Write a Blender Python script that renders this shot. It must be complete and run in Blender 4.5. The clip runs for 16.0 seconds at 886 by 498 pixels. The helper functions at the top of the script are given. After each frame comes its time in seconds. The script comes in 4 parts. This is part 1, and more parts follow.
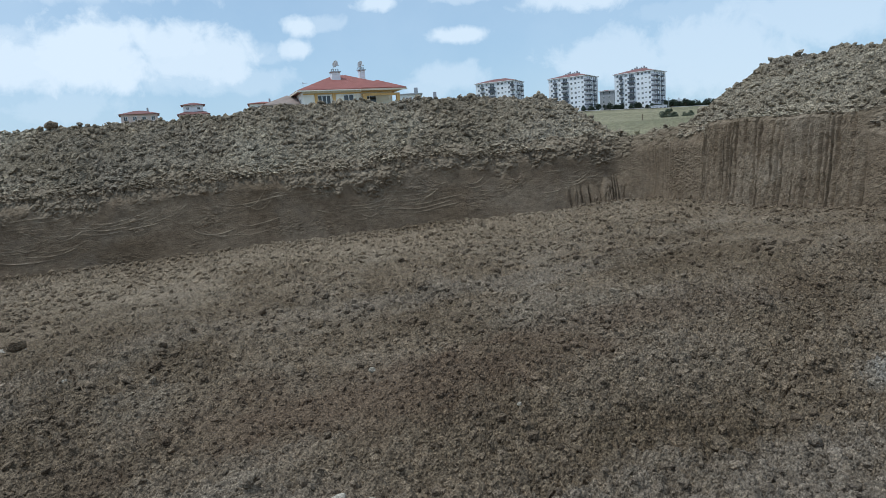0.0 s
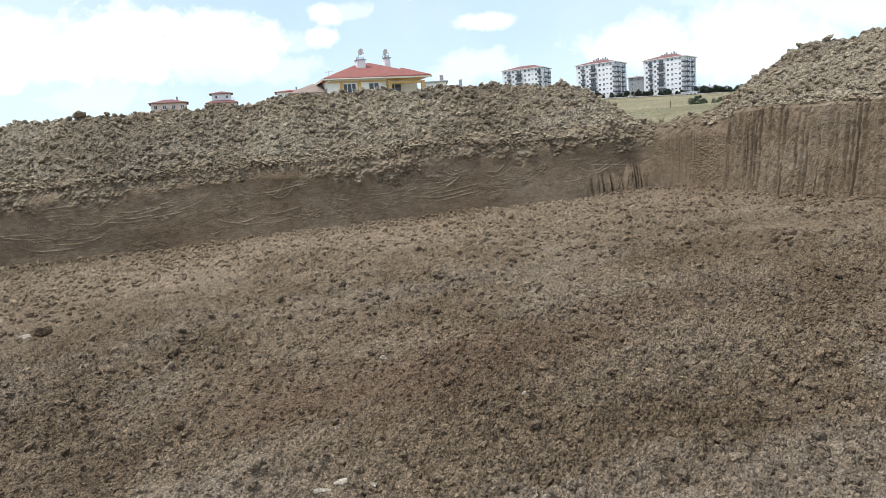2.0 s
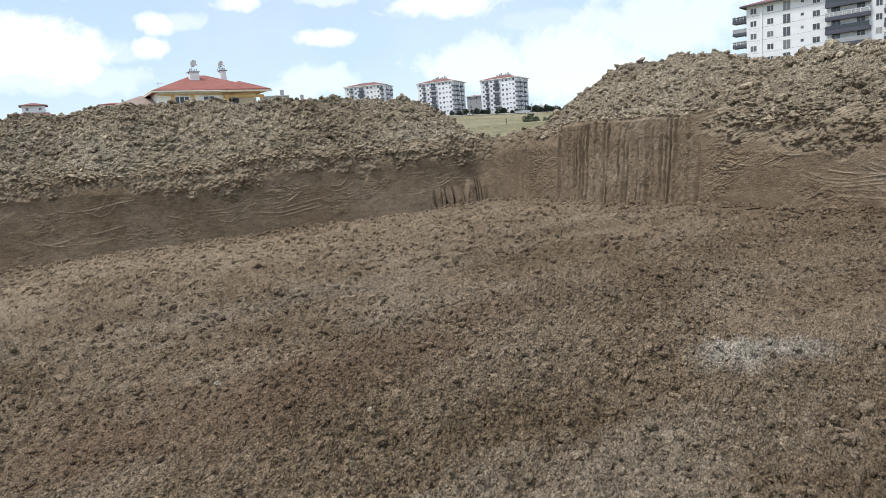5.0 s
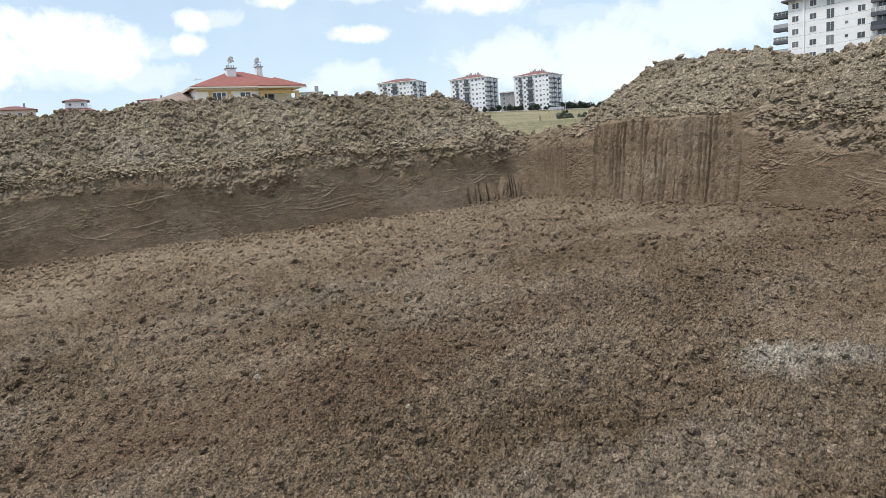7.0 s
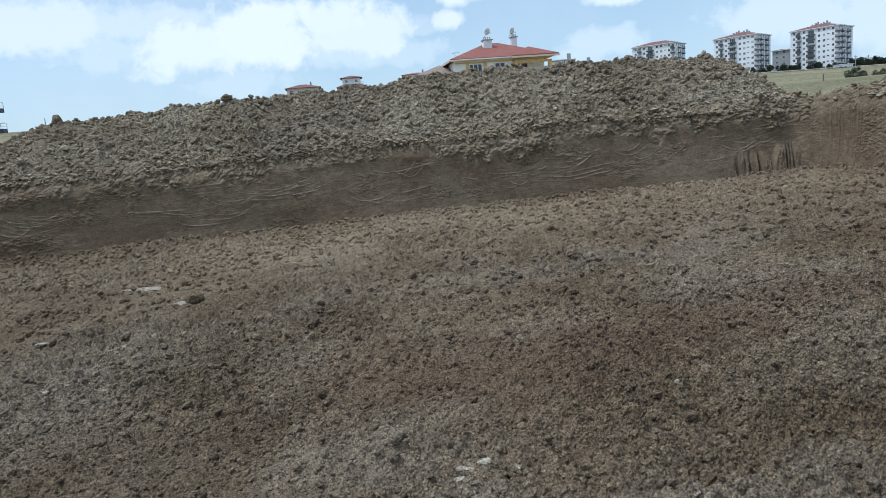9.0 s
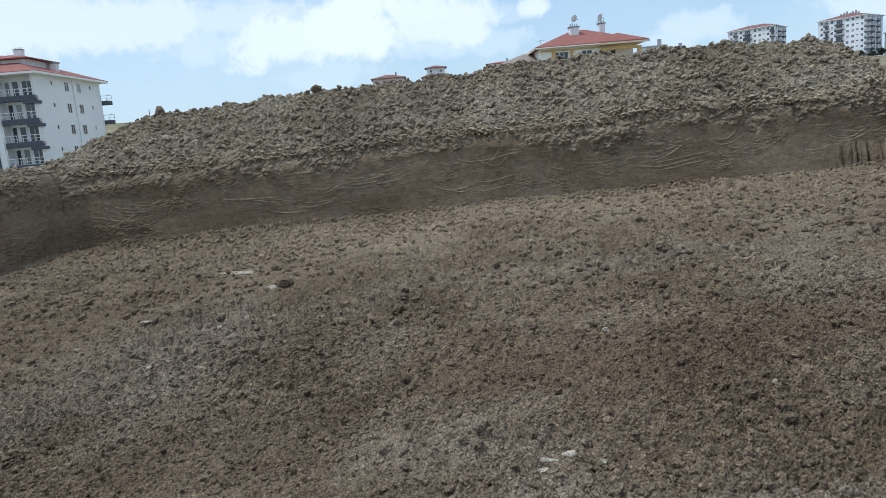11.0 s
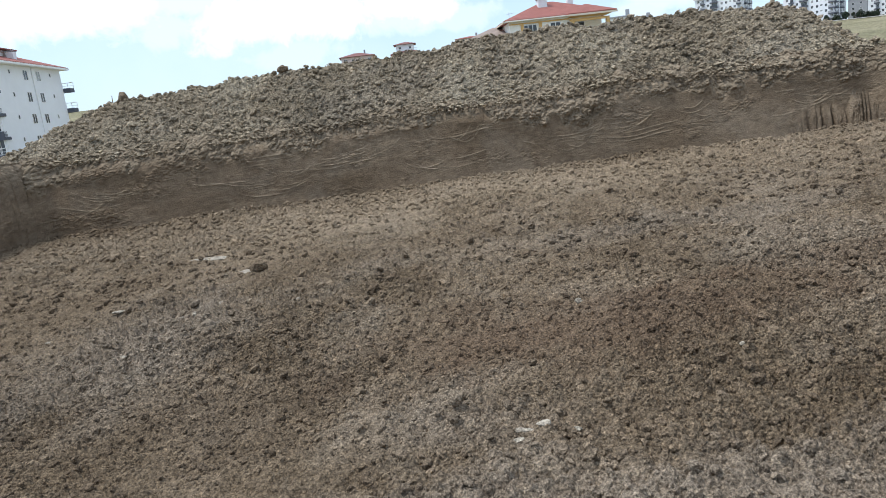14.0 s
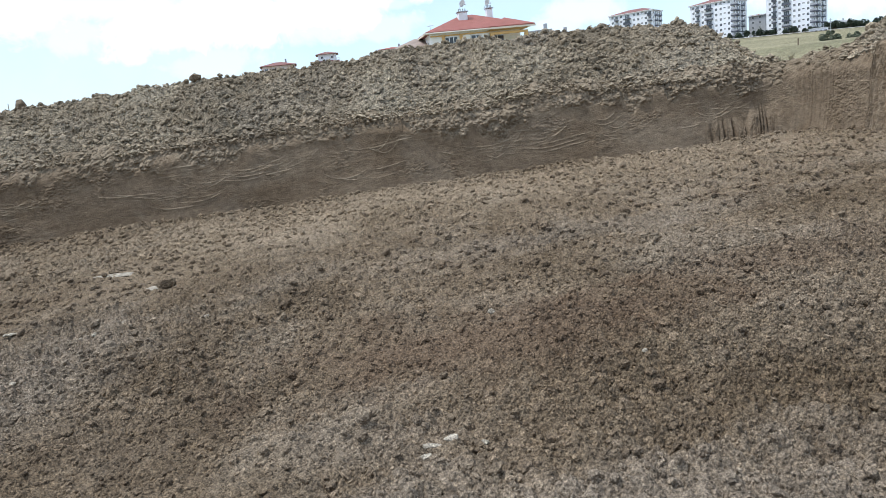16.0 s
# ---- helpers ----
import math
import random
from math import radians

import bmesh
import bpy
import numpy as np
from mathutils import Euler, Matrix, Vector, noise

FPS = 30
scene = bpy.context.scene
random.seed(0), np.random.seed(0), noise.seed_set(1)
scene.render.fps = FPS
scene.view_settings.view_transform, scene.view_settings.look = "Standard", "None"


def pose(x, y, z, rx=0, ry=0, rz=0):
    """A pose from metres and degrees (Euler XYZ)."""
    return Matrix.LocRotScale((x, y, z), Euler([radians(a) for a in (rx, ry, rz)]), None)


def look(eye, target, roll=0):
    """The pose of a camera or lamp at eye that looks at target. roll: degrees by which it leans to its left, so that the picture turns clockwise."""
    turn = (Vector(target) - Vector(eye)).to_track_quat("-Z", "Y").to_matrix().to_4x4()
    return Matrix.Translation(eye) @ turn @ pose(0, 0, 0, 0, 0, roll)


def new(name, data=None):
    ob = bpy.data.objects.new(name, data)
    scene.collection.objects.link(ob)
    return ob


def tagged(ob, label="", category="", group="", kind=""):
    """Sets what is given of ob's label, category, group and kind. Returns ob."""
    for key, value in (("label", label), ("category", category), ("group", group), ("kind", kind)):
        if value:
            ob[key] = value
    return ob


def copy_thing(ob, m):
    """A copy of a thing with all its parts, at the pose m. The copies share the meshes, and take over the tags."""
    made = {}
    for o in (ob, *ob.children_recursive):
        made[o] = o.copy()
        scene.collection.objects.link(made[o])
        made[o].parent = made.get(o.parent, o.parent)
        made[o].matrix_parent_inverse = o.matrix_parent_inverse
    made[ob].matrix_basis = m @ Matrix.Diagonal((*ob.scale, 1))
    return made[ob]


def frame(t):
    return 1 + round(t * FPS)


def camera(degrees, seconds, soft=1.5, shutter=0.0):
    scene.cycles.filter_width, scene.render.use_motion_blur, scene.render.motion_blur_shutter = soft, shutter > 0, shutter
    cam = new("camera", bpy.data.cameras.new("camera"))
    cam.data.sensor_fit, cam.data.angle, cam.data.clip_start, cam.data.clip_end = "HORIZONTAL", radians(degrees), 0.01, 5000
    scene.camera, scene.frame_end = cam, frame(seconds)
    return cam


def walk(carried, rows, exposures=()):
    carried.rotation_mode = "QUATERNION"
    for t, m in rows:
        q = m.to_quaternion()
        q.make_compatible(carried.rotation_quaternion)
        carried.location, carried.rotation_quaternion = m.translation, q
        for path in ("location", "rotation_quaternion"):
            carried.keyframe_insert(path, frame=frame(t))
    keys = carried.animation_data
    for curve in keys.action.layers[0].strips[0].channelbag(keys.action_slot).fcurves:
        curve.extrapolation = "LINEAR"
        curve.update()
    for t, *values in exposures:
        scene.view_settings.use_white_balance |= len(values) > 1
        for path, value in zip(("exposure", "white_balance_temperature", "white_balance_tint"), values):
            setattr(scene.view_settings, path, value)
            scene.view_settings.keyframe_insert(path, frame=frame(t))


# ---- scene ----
cam = camera(66.2, 16.0, soft=0.55)
PATH = [
    (0, look((-0.040, -0.109, 1.741), (0.6375, 2.7858, 1.3417), -3.93)),
    (0.5, look((0.010, -0.085, 1.707), (0.8404, 2.7611, 1.2470), -3.16)),
    (1, look((0.046, -0.132, 1.734), (0.7169, 2.7345, 1.1563), -3.44)),
    (1.5, look((0.099, -0.174, 1.744), (0.6457, 2.7123, 1.1330), -3.86)),
    (2, look((0.095, -0.172, 1.749), (0.6562, 2.7415, 1.3054), -4.03)),
    (2.5, look((0.149, -0.123, 1.716), (0.8788, 2.7469, 1.2388), -3.14)),
    (3, look((0.168, -0.110, 1.714), (1.1512, 2.6760, 1.1923), -3.27)),
    (3.5, look((0.190, -0.095, 1.711), (1.3125, 2.6573, 1.3064), -3.71)),
    (3.7, look((0.213, -0.091, 1.701), (1.4166, 2.6265, 1.2891), -4.15)),
    (5.8, look((0.197, 0.016, 1.672), (1.3906, 2.7333, 1.2371), -3.97)),
    (6, look((0.202, 0.011, 1.678), (1.4172, 2.7176, 1.2354), -3.23)),
    (6.5, look((0.193, 0.002, 1.684), (1.3853, 2.7211, 1.2530), -3.67)),
    (7, look((0.145, 0.005, 1.695), (1.2181, 2.7737, 1.2677), -3.81)),
    (7.5, look((0.135, -0.007, 1.697), (1.0082, 2.8302, 1.2620), -4.08)),
    (8, look((0.059, -0.022, 1.702), (0.5627, 2.9042, 1.2747), -3.83)),
    (8.5, look((0.006, -0.010, 1.689), (0.2998, 2.9447, 1.2598), -4.68)),
    (9, look((-0.050, 0.017, 1.685), (-0.0237, 2.9774, 1.2022), -4.50)),
    (9.5, look((-0.045, 0.035, 1.685), (-0.2893, 2.9890, 1.2219), -5.19)),
    (10, look((-0.069, 0.028, 1.678), (-0.3540, 2.9761, 1.2011), -4.75)),
    (12.5, look((-0.093, 0.018, 1.678), (-0.4800, 2.9499, 1.1752), -4.79)),
    (13, look((-0.087, 0.008, 1.660), (-0.3840, 2.9506, 1.1561), -4.37)),
    (13.5, look((-0.085, 0.003, 1.682), (-0.3532, 2.9409, 1.1354), -4.94)),
    (14, look((-0.046, 0.018, 1.668), (-0.2841, 2.9469, 1.0635), -6.50)),
    (14.5, look((0.006, 0.073, 1.666), (-0.2898, 3.0046, 1.1021), -6.28)),
    (15, look((0.071, 0.090, 1.661), (0.0056, 3.0290, 1.0620), -5.35)),
    (15.5, look((0.085, 0.090, 1.663), (0.2541, 3.0223, 1.0525), -5.89)),
    (16, look((0.082, 0.080, 1.663), (0.1716, 3.0191, 1.0671), -6.11)),
]
EXPOSURES = [
    (0.0, -0.14, 5600, 4), (0.5, -0.16, 5620, 4), (1.0, 0.20, 5900, 7), (1.5, 0.48, 6450, 10), (2.0, 0.48, 6400, 10), (2.5, 0.20, 6000, 9),
    (3.0, 0.38, 5950, 10), (3.5, 0.38, 6100, 10), (6.0, 0.38, 6450, 10), (6.5, 0.36, 6450, 10), (7.0, 0.33, 6500, 10), (7.5, 0.18, 6400, 10), (8.0, 0.10, 6050, 9), (8.5, -0.02, 5780, 6),
    (9.0, 0.05, 5700, 5), (10.0, 0.05, 5650, 4), (12.5, 0.22, 6020, 9), (13.5, 0.35, 6050, 9), (14.5, 0.50, 6050, 9), (15.5, 0.55, 6000, 9), (16.0, 0.55, 6000, 9),
]
walk(cam, PATH, EXPOSURES)

# ---- sky and light ----
SUN_EL, SUN_AZ = 64.0, 262.0        # degrees; azimuth clockwise from +y
world = bpy.data.worlds.new("sky")
scene.world = world
world.use_nodes = True
wt = world.node_tree
wt.nodes.clear()


def wnode(kind, **kw):
    n = wt.nodes.new(kind)
    for k, v in kw.items():
        n.inputs[k].default_value = v
    return n


sky = wt.nodes.new("ShaderNodeTexSky")
sky.sky_type, sky.sun_disc = "NISHITA", False
sky.sun_elevation, sky.sun_rotation = radians(SUN_EL), radians(SUN_AZ)
sky.air_density, sky.dust_density, sky.ozone_density = 1.0, 1.2, 1.5
coord = wt.nodes.new("ShaderNodeTexCoord")
split = wt.nodes.new("ShaderNodeSeparateXYZ")
wt.links.new(coord.outputs["Generated"], split.inputs[0])


def wmath(op, a, b=None, c=None):
    n = wt.nodes.new("ShaderNodeMath")
    n.operation = op
    for i, v in enumerate((a, b, c)):
        if v is None:
            continue
        if isinstance(v, (int, float)):
            n.inputs[i].default_value = v
        else:
            wt.links.new(v, n.inputs[i])
    return n.outputs[0]


# direction as azimuth and elevation in degrees; noise breaks up the edges of the clouds
az = wmath("MULTIPLY", wmath("ARCTAN2", split.outputs[0], split.outputs[1]), 57.2958)
el = wmath("MULTIPLY", wmath("ARCSINE", split.outputs[2]), 57.2958)
puffs = wnode("ShaderNodeTexNoise", Scale=26.0, Detail=9.0, Roughness=0.6, Distortion=0.3)
wt.links.new(coord.outputs["Generated"], puffs.inputs["Vector"])
ragged = wmath("MULTIPLY", wmath("SUBTRACT", puffs.outputs["Fac"], 0.5), 1.9)
# cumulus: azimuth, elevation, half width, half height, density
CLOUDS = [(-7.07, 9.77, 4.5, 1.8, 0.9), (-3.19, 9.17, 3.8, 1.6, 0.85), (-5.6, 7.47, 5.7, 1.4, 0.5), (-0.19, 8.65, 1.9, 0.7, 0.35), (2.72, 11.0, 1.6, 0.9, 0.9), (5.04, 11.16, 2.1, 0.8, 0.45), (2.41, 9.33, 1.2, 0.8, 0.85),
          (9.23, 12.55, 2.1, 0.8, 0.85), (16.02, 12.55, 2.9, 0.6, 0.5), (16.05, 9.7, 2.8, 0.8, 0.85), (25.56, 11.7, 5.5, 1.1, 0.8), (14.12, 6.41, 3.6, 1.4, 0.5), (27.58, 6.86, 5.7, 2.1, 0.6), (35.7, 6.19, 7.1, 3.6, 0.6),
          (42.56, 8.85, 7.1, 3.3, 0.55), (33.18, 9.87, 4.3, 1.0, 0.3), (-18.03, 8.25, 5.2, 2.4, 0.9), (-12.08, 9.18, 5.7, 2.9, 0.95), (-5.26, 8.67, 6.2, 2.1, 0.85), (-0.81, 6.97, 2.9, 1.4, 0.4), (2.04, 9.34, 1.4, 0.9, 0.8),
          (-35.05, 9.94, 8.1, 2.9, 0.75), (-27.93, 9.87, 6.2, 2.4, 0.75), (-24.09, 8.12, 3.3, 1.9, 0.5), (-14.75, 5.44, 5.2, 1.4, 0.4), (13.04, 5.88, 2.9, 1.4, 0.45), (-21.74, 9.95, 9.5, 1.7, 0.6), (-2.59, 9.19, 5.7, 1.2, 0.4),
          (60, 9.0, 10.0, 5.0, 0.7), (-50, 9.0, 9, 4, 0.8), (-14, 14.5, 12, 2.0, 0.5), (80, 14, 12, 6, 0.8)]
total = None
for ca, ce, wa, we, dens in CLOUDS:
    dx = wmath("DIVIDE", wmath("SUBTRACT", az, ca), wa)
    dy = wmath("DIVIDE", wmath("SUBTRACT", el, ce), we)
    q = wmath("ADD", wmath("SQRT", wmath("ADD", wmath("MULTIPLY", dx, dx), wmath("MULTIPLY", dy, dy))), ragged)
    m = wt.nodes.new("ShaderNodeMapRange")
    m.interpolation_type = "SMOOTHSTEP"
    wt.links.new(q, m.inputs[0])
    m.inputs[1].default_value, m.inputs[2].default_value, m.inputs[3].default_value, m.inputs[4].default_value = 0.5, 1.3, dens, 0.0
    total = m.outputs[0] if total is None else wmath("MAXIMUM", total, m.outputs[0])
# broken cloud over the rest, thickened overhead out of view to diffuse the light
fill_veil = wnode("ShaderNodeTexNoise", Scale=3.0, Detail=9.0, Roughness=0.6)
wt.links.new(coord.outputs["Generated"], fill_veil.inputs["Vector"])
vm = wt.nodes.new("ShaderNodeMapRange")
wt.links.new(fill_veil.outputs["Fac"], vm.inputs[0])
vm.inputs[1].default_value, vm.inputs[2].default_value, vm.inputs[3].default_value, vm.inputs[4].default_value = 0.40, 0.68, 0.35, 1.0
high = wt.nodes.new("ShaderNodeMapRange")
wt.links.new(el, high.inputs[0])
high.inputs[1].default_value, high.inputs[2].default_value, high.inputs[3].default_value, high.inputs[4].default_value = 12.0, 40.0, 0.25, 1.0
cover = wmath("MAXIMUM", total, wmath("MULTIPLY", vm.outputs[0], high.outputs[0]))
bright = wt.nodes.new("ShaderNodeVectorMath")
bright.operation = "SCALE"
wt.links.new(sky.outputs[0], bright.inputs[0])
bright.inputs["Scale"].default_value = 1.25
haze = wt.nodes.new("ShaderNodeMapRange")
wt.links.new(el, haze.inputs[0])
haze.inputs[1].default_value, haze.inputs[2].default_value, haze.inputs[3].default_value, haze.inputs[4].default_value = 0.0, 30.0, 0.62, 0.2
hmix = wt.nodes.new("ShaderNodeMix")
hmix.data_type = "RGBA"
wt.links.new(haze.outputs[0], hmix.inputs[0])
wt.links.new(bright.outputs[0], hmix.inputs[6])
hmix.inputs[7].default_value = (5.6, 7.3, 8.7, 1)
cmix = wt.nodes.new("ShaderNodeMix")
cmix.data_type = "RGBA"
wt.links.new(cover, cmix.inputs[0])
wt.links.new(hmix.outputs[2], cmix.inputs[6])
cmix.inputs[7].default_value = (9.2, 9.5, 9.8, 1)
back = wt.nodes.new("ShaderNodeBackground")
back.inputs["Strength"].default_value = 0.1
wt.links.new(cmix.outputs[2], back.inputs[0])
wout = wt.nodes.new("ShaderNodeOutputWorld")
wt.links.new(back.outputs[0], wout.inputs[0])

sun = new("sun", bpy.data.lights.new("sun", "SUN"))
sun.data.energy, sun.data.angle, sun.data.color = 2.15, radians(10), (1.0, 0.95, 0.88)
sa, se = radians(SUN_AZ), radians(SUN_EL)
sun.matrix_world = look((math.sin(sa) * math.cos(se) * 50, math.cos(sa) * math.cos(se) * 50, math.sin(se) * 50), (0, 0, 0))


# ---- materials ----
def mat(name):
    m = bpy.data.materials.new(name)
    m.use_nodes = True
    nt = m.node_tree
    b = nt.nodes["Principled BSDF"]
    return m, nt, b


def ramp(nt, fac, stops):
    r = nt.nodes.new("ShaderNodeValToRGB")
    nt.links.new(fac, r.inputs[0])
    e = r.color_ramp.elements
    while len(e) < len(stops):
        e.new(0.5)
    for el_, (p, c) in zip(e, stops):
        el_.position, el_.color = p, (*c, 1)
    return r.outputs[0]


def tex(nt, vec, scale, detail=6.0, rough=0.6, dist=0.0):
    n = nt.nodes.new("ShaderNodeTexNoise")
    n.inputs["Scale"].default_value, n.inputs["Detail"].default_value = scale, detail
    n.inputs["Roughness"].default_value, n.inputs["Distortion"].default_value = rough, dist
    nt.links.new(vec, n.inputs["Vector"])
    return n.outputs["Fac"]


def mixc(nt, fac, a, b, mode="MIX"):
    n = nt.nodes.new("ShaderNodeMix")
    n.data_type, n.blend_type = "RGBA", mode
    for i, v in ((0, fac), (6, a), (7, b)):
        if isinstance(v, (int, float)):
            n.inputs[i].default_value = v
        elif isinstance(v, tuple):
            n.inputs[i].default_value = (*v, 1)
        else:
            nt.links.new(v, n.inputs[i])
    return n.outputs[2]


def bumpy(nt, b, height, dist, strength=1.0):
    n = nt.nodes.new("ShaderNodeBump")
    n.inputs["Strength"].default_value, n.inputs["Distance"].default_value = strength, dist
    nt.links.new(height, n.inputs["Height"])
    nt.links.new(n.outputs[0], b.inputs["Normal"])


def soil(name, dark, mid, pale, grain=22.0, depth=0.02, patch=0.35, islands=False, stretch=(1, 1, 1), grey=0.5, patches=(), loose=None, contrast=1.0):
    """Loose earth: broad damp and dry patches, finer mottling, pale crumbs with crevice shade painted between them, and
    grain in the relief.
    """
    m, nt, b = mat(name)
    geo = nt.nodes.new("ShaderNodeNewGeometry")
    mp = nt.nodes.new("ShaderNodeMapping")
    mp.inputs["Scale"].default_value = stretch
    nt.links.new(geo.outputs["Position"], mp.inputs[0])
    v = mp.outputs[0]
    broad = tex(nt, v, patch, 5, 0.6, 0.4)
    c = ramp(nt, broad, [(0.34, dark), (0.52, mid), (0.68, pale)])
    g = tex(nt, v, patch * 0.8 + 0.13, 4, 0.65, 0.8)
    gr = ramp(nt, g, [(0.5, (0, 0, 0)), (0.68, (grey,) * 3)])
    c = mixc(nt, gr, c, (0.30, 0.268, 0.222))
    if patches:
        sep = nt.nodes.new("ShaderNodeSeparateXYZ")
        nt.links.new(v, sep.inputs[0])
        ragged = tex(nt, v, 1.6, 6, 0.65)

        def m2(op, a, b_):
            n = nt.nodes.new("ShaderNodeMath")
            n.operation = op
            for i, q in ((0, a), (1, b_)):
                if isinstance(q, (int, float)):
                    n.inputs[i].default_value = q
                else:
                    nt.links.new(q, n.inputs[i])
            return n.outputs[0]
        for x, y, rx, ry, amount, tone in patches:
            dx = m2("DIVIDE", m2("SUBTRACT", sep.outputs[0], x), rx)
            dy = m2("DIVIDE", m2("SUBTRACT", sep.outputs[1], y), ry)
            q = m2("ADD", m2("SQRT", m2("ADD", m2("MULTIPLY", dx, dx), m2("MULTIPLY", dy, dy)), 0), m2("MULTIPLY", m2("SUBTRACT", ragged, 0.5), 2.0))
            mk = ramp(nt, q, [(0.35, (amount,) * 3), (1.0, (0, 0, 0))])
            c = mixc(nt, mk, c, tone)
    if loose:
        at = nt.nodes.new("ShaderNodeAttribute")
        at.attribute_name = "loose"
        lc = ramp(nt, tex(nt, v, 0.9, 5, 0.6), [(0.35, loose[0]), (0.65, loose[1])])
        c = mixc(nt, at.outputs["Fac"], c, lc)
        sc = nt.nodes.new("ShaderNodeAttribute")
        sc.attribute_name = "scraped"
        c = mixc(nt, sc.outputs["Fac"], c, (0.38, 0.32, 0.24))
    mott = ramp(nt, tex(nt, v, 7.0, 7, 0.7), [(0.25, (0.62, 0.60, 0.58)), (0.75, (1.34, 1.33, 1.30))])
    c = mixc(nt, 1.0, c, mott, "MULTIPLY")
    def soften(stops):
        return [(p, tuple(1 + (x - 1) * contrast for x in t)) for p, t in stops]
    # random colour grain: pale crumbs, and dark gaps that paint in crevice shade
    crumb_gap_shade = ramp(nt, tex(nt, v, grain * 1.7, 5, 0.7), soften([(0.32, (0.26, 0.255, 0.25)), (0.5, (1.02, 1.01, 1)), (0.68, (1.95, 1.92, 1.84))]))
    c = mixc(nt, 1.0, c, crumb_gap_shade, "MULTIPLY")
    lumpy = ramp(nt, tex(nt, v, grain * 0.55, 6, 0.75), soften([(0.32, (0.6, 0.59, 0.58)), (0.5, (1, 1, 1)), (0.7, (1.35, 1.34, 1.30))]))
    c = mixc(nt, 1.0, c, lumpy, "MULTIPLY")
    if islands:
        r = ramp(nt, geo.outputs["Random Per Island"], [(0.0, (0.7, 0.69, 0.68)), (0.5, (0.95, 0.945, 0.94)), (0.93, (1.12, 1.11, 1.09)), (1.0, (1.3, 1.29, 1.26))])
        c = mixc(nt, 1.0, c, r, "MULTIPLY")
    nt.links.new(c, b.inputs["Base Color"])
    b.inputs["Roughness"].default_value = 0.95
    b.inputs["Specular IOR Level"].default_value = 0.15
    h1 = tex(nt, v, grain, 8, 0.7)
    vor = nt.nodes.new("ShaderNodeTexVoronoi")
    vor.inputs["Scale"].default_value = grain * 0.9
    nt.links.new(v, vor.inputs["Vector"])
    add = nt.nodes.new("ShaderNodeMath")
    add.operation = "SUBTRACT"
    nt.links.new(h1, add.inputs[0])
    nt.links.new(vor.outputs["Distance"], add.inputs[1])
    bumpy(nt, b, add.outputs[0], depth)
    return m


def plain(name, colour, rough=0.7, vary=0.12, scale=1.5, metal=0.0, relief=0.0):
    """Painted or plain surface with faint streaks and stains."""
    m, nt, b = mat(name)
    geo = nt.nodes.new("ShaderNodeNewGeometry")
    f = tex(nt, geo.outputs["Position"], scale, 6, 0.65, 0.5)
    lo, hi = tuple(x * (1 - vary) for x in colour), tuple(min(1, x * (1 + vary)) for x in colour)
    c = ramp(nt, f, [(0.3, lo), (0.7, hi)])
    nt.links.new(c, b.inputs["Base Color"])
    b.inputs["Roughness"].default_value, b.inputs["Metallic"].default_value = rough, metal
    if relief:
        bumpy(nt, b, tex(nt, geo.outputs["Position"], scale * 20, 4), relief)
    return m


def tiles(name, colour):
    """Clay roof tiles: rows and rolls in the relief, tiles of uneven firing."""
    m, nt, b = mat(name)
    tc = nt.nodes.new("ShaderNodeTexCoord")
    w = nt.nodes.new("ShaderNodeTexWave")
    w.inputs["Scale"].default_value, w.bands_direction = 1.6, "X"
    nt.links.new(tc.outputs["Object"], w.inputs["Vector"])
    w2 = nt.nodes.new("ShaderNodeTexWave")
    w2.inputs["Scale"].default_value, w2.bands_direction, w2.wave_profile = 0.9, "Y", "SAW"
    nt.links.new(tc.outputs["Object"], w2.inputs["Vector"])
    f = tex(nt, tc.outputs["Object"], 1.3, 8, 0.75)
    c = ramp(nt, f, [(0.25, tuple(x * 0.65 for x in colour)), (0.5, colour), (0.78, tuple(x * 1.35 for x in colour))])
    nt.links.new(c, b.inputs["Base Color"])
    b.inputs["Roughness"].default_value = 0.8
    a = nt.nodes.new("ShaderNodeMath")
    nt.links.new(w.outputs["Fac"], a.inputs[0])
    nt.links.new(w2.outputs["Fac"], a.inputs[1])
    bumpy(nt, b, a.outputs[0], 0.02)
    return m


def glassy(name, colour):
    m, nt, b = mat(name)
    oi = nt.nodes.new("ShaderNodeObjectInfo")
    c = ramp(nt, oi.outputs["Random"], [(0.0, tuple(x * 0.5 for x in colour)), (0.75, colour), (1.0, (0.35, 0.36, 0.36))])
    nt.links.new(c, b.inputs["Base Color"])
    b.inputs["Roughness"].default_value, b.inputs["Specular IOR Level"].default_value = 0.06, 0.6
    return m


DRY = (0.324, 0.300, 0.264)
DAMP = (0.140, 0.099, 0.068)
PATCHES = [(2.4, 2.9, 1.6, 0.6, 0.25, (0.270, 0.236, 0.196)), (-2.2, 4.6, 1.3, 1.0, 0.45, (0.135, 0.104, 0.074)), (0.6, 5.4, 2.4, 1.1, 0.75, DAMP), (3.5, 6.0, 2.5, 0.7, 0.5, DAMP), (4.25, 3.5, 0.65, 0.42, 0.9, DRY), (-4.2, 6.6, 2.0, 2.6, 0.45, (0.259, 0.223, 0.183)), (0.8, 2.7, 3.2, 0.75, 0.55, (0.291, 0.251, 0.206)),
           (-0.4, 4.0, 0.8, 0.45, 0.5, (0.242, 0.203, 0.160)), (2.5, 8.5, 3.5, 0.8, 0.35, (0.264, 0.230, 0.192)), (-1.0, 14.0, 13.0, 4.2, 0.6, (0.303, 0.244, 0.176))]
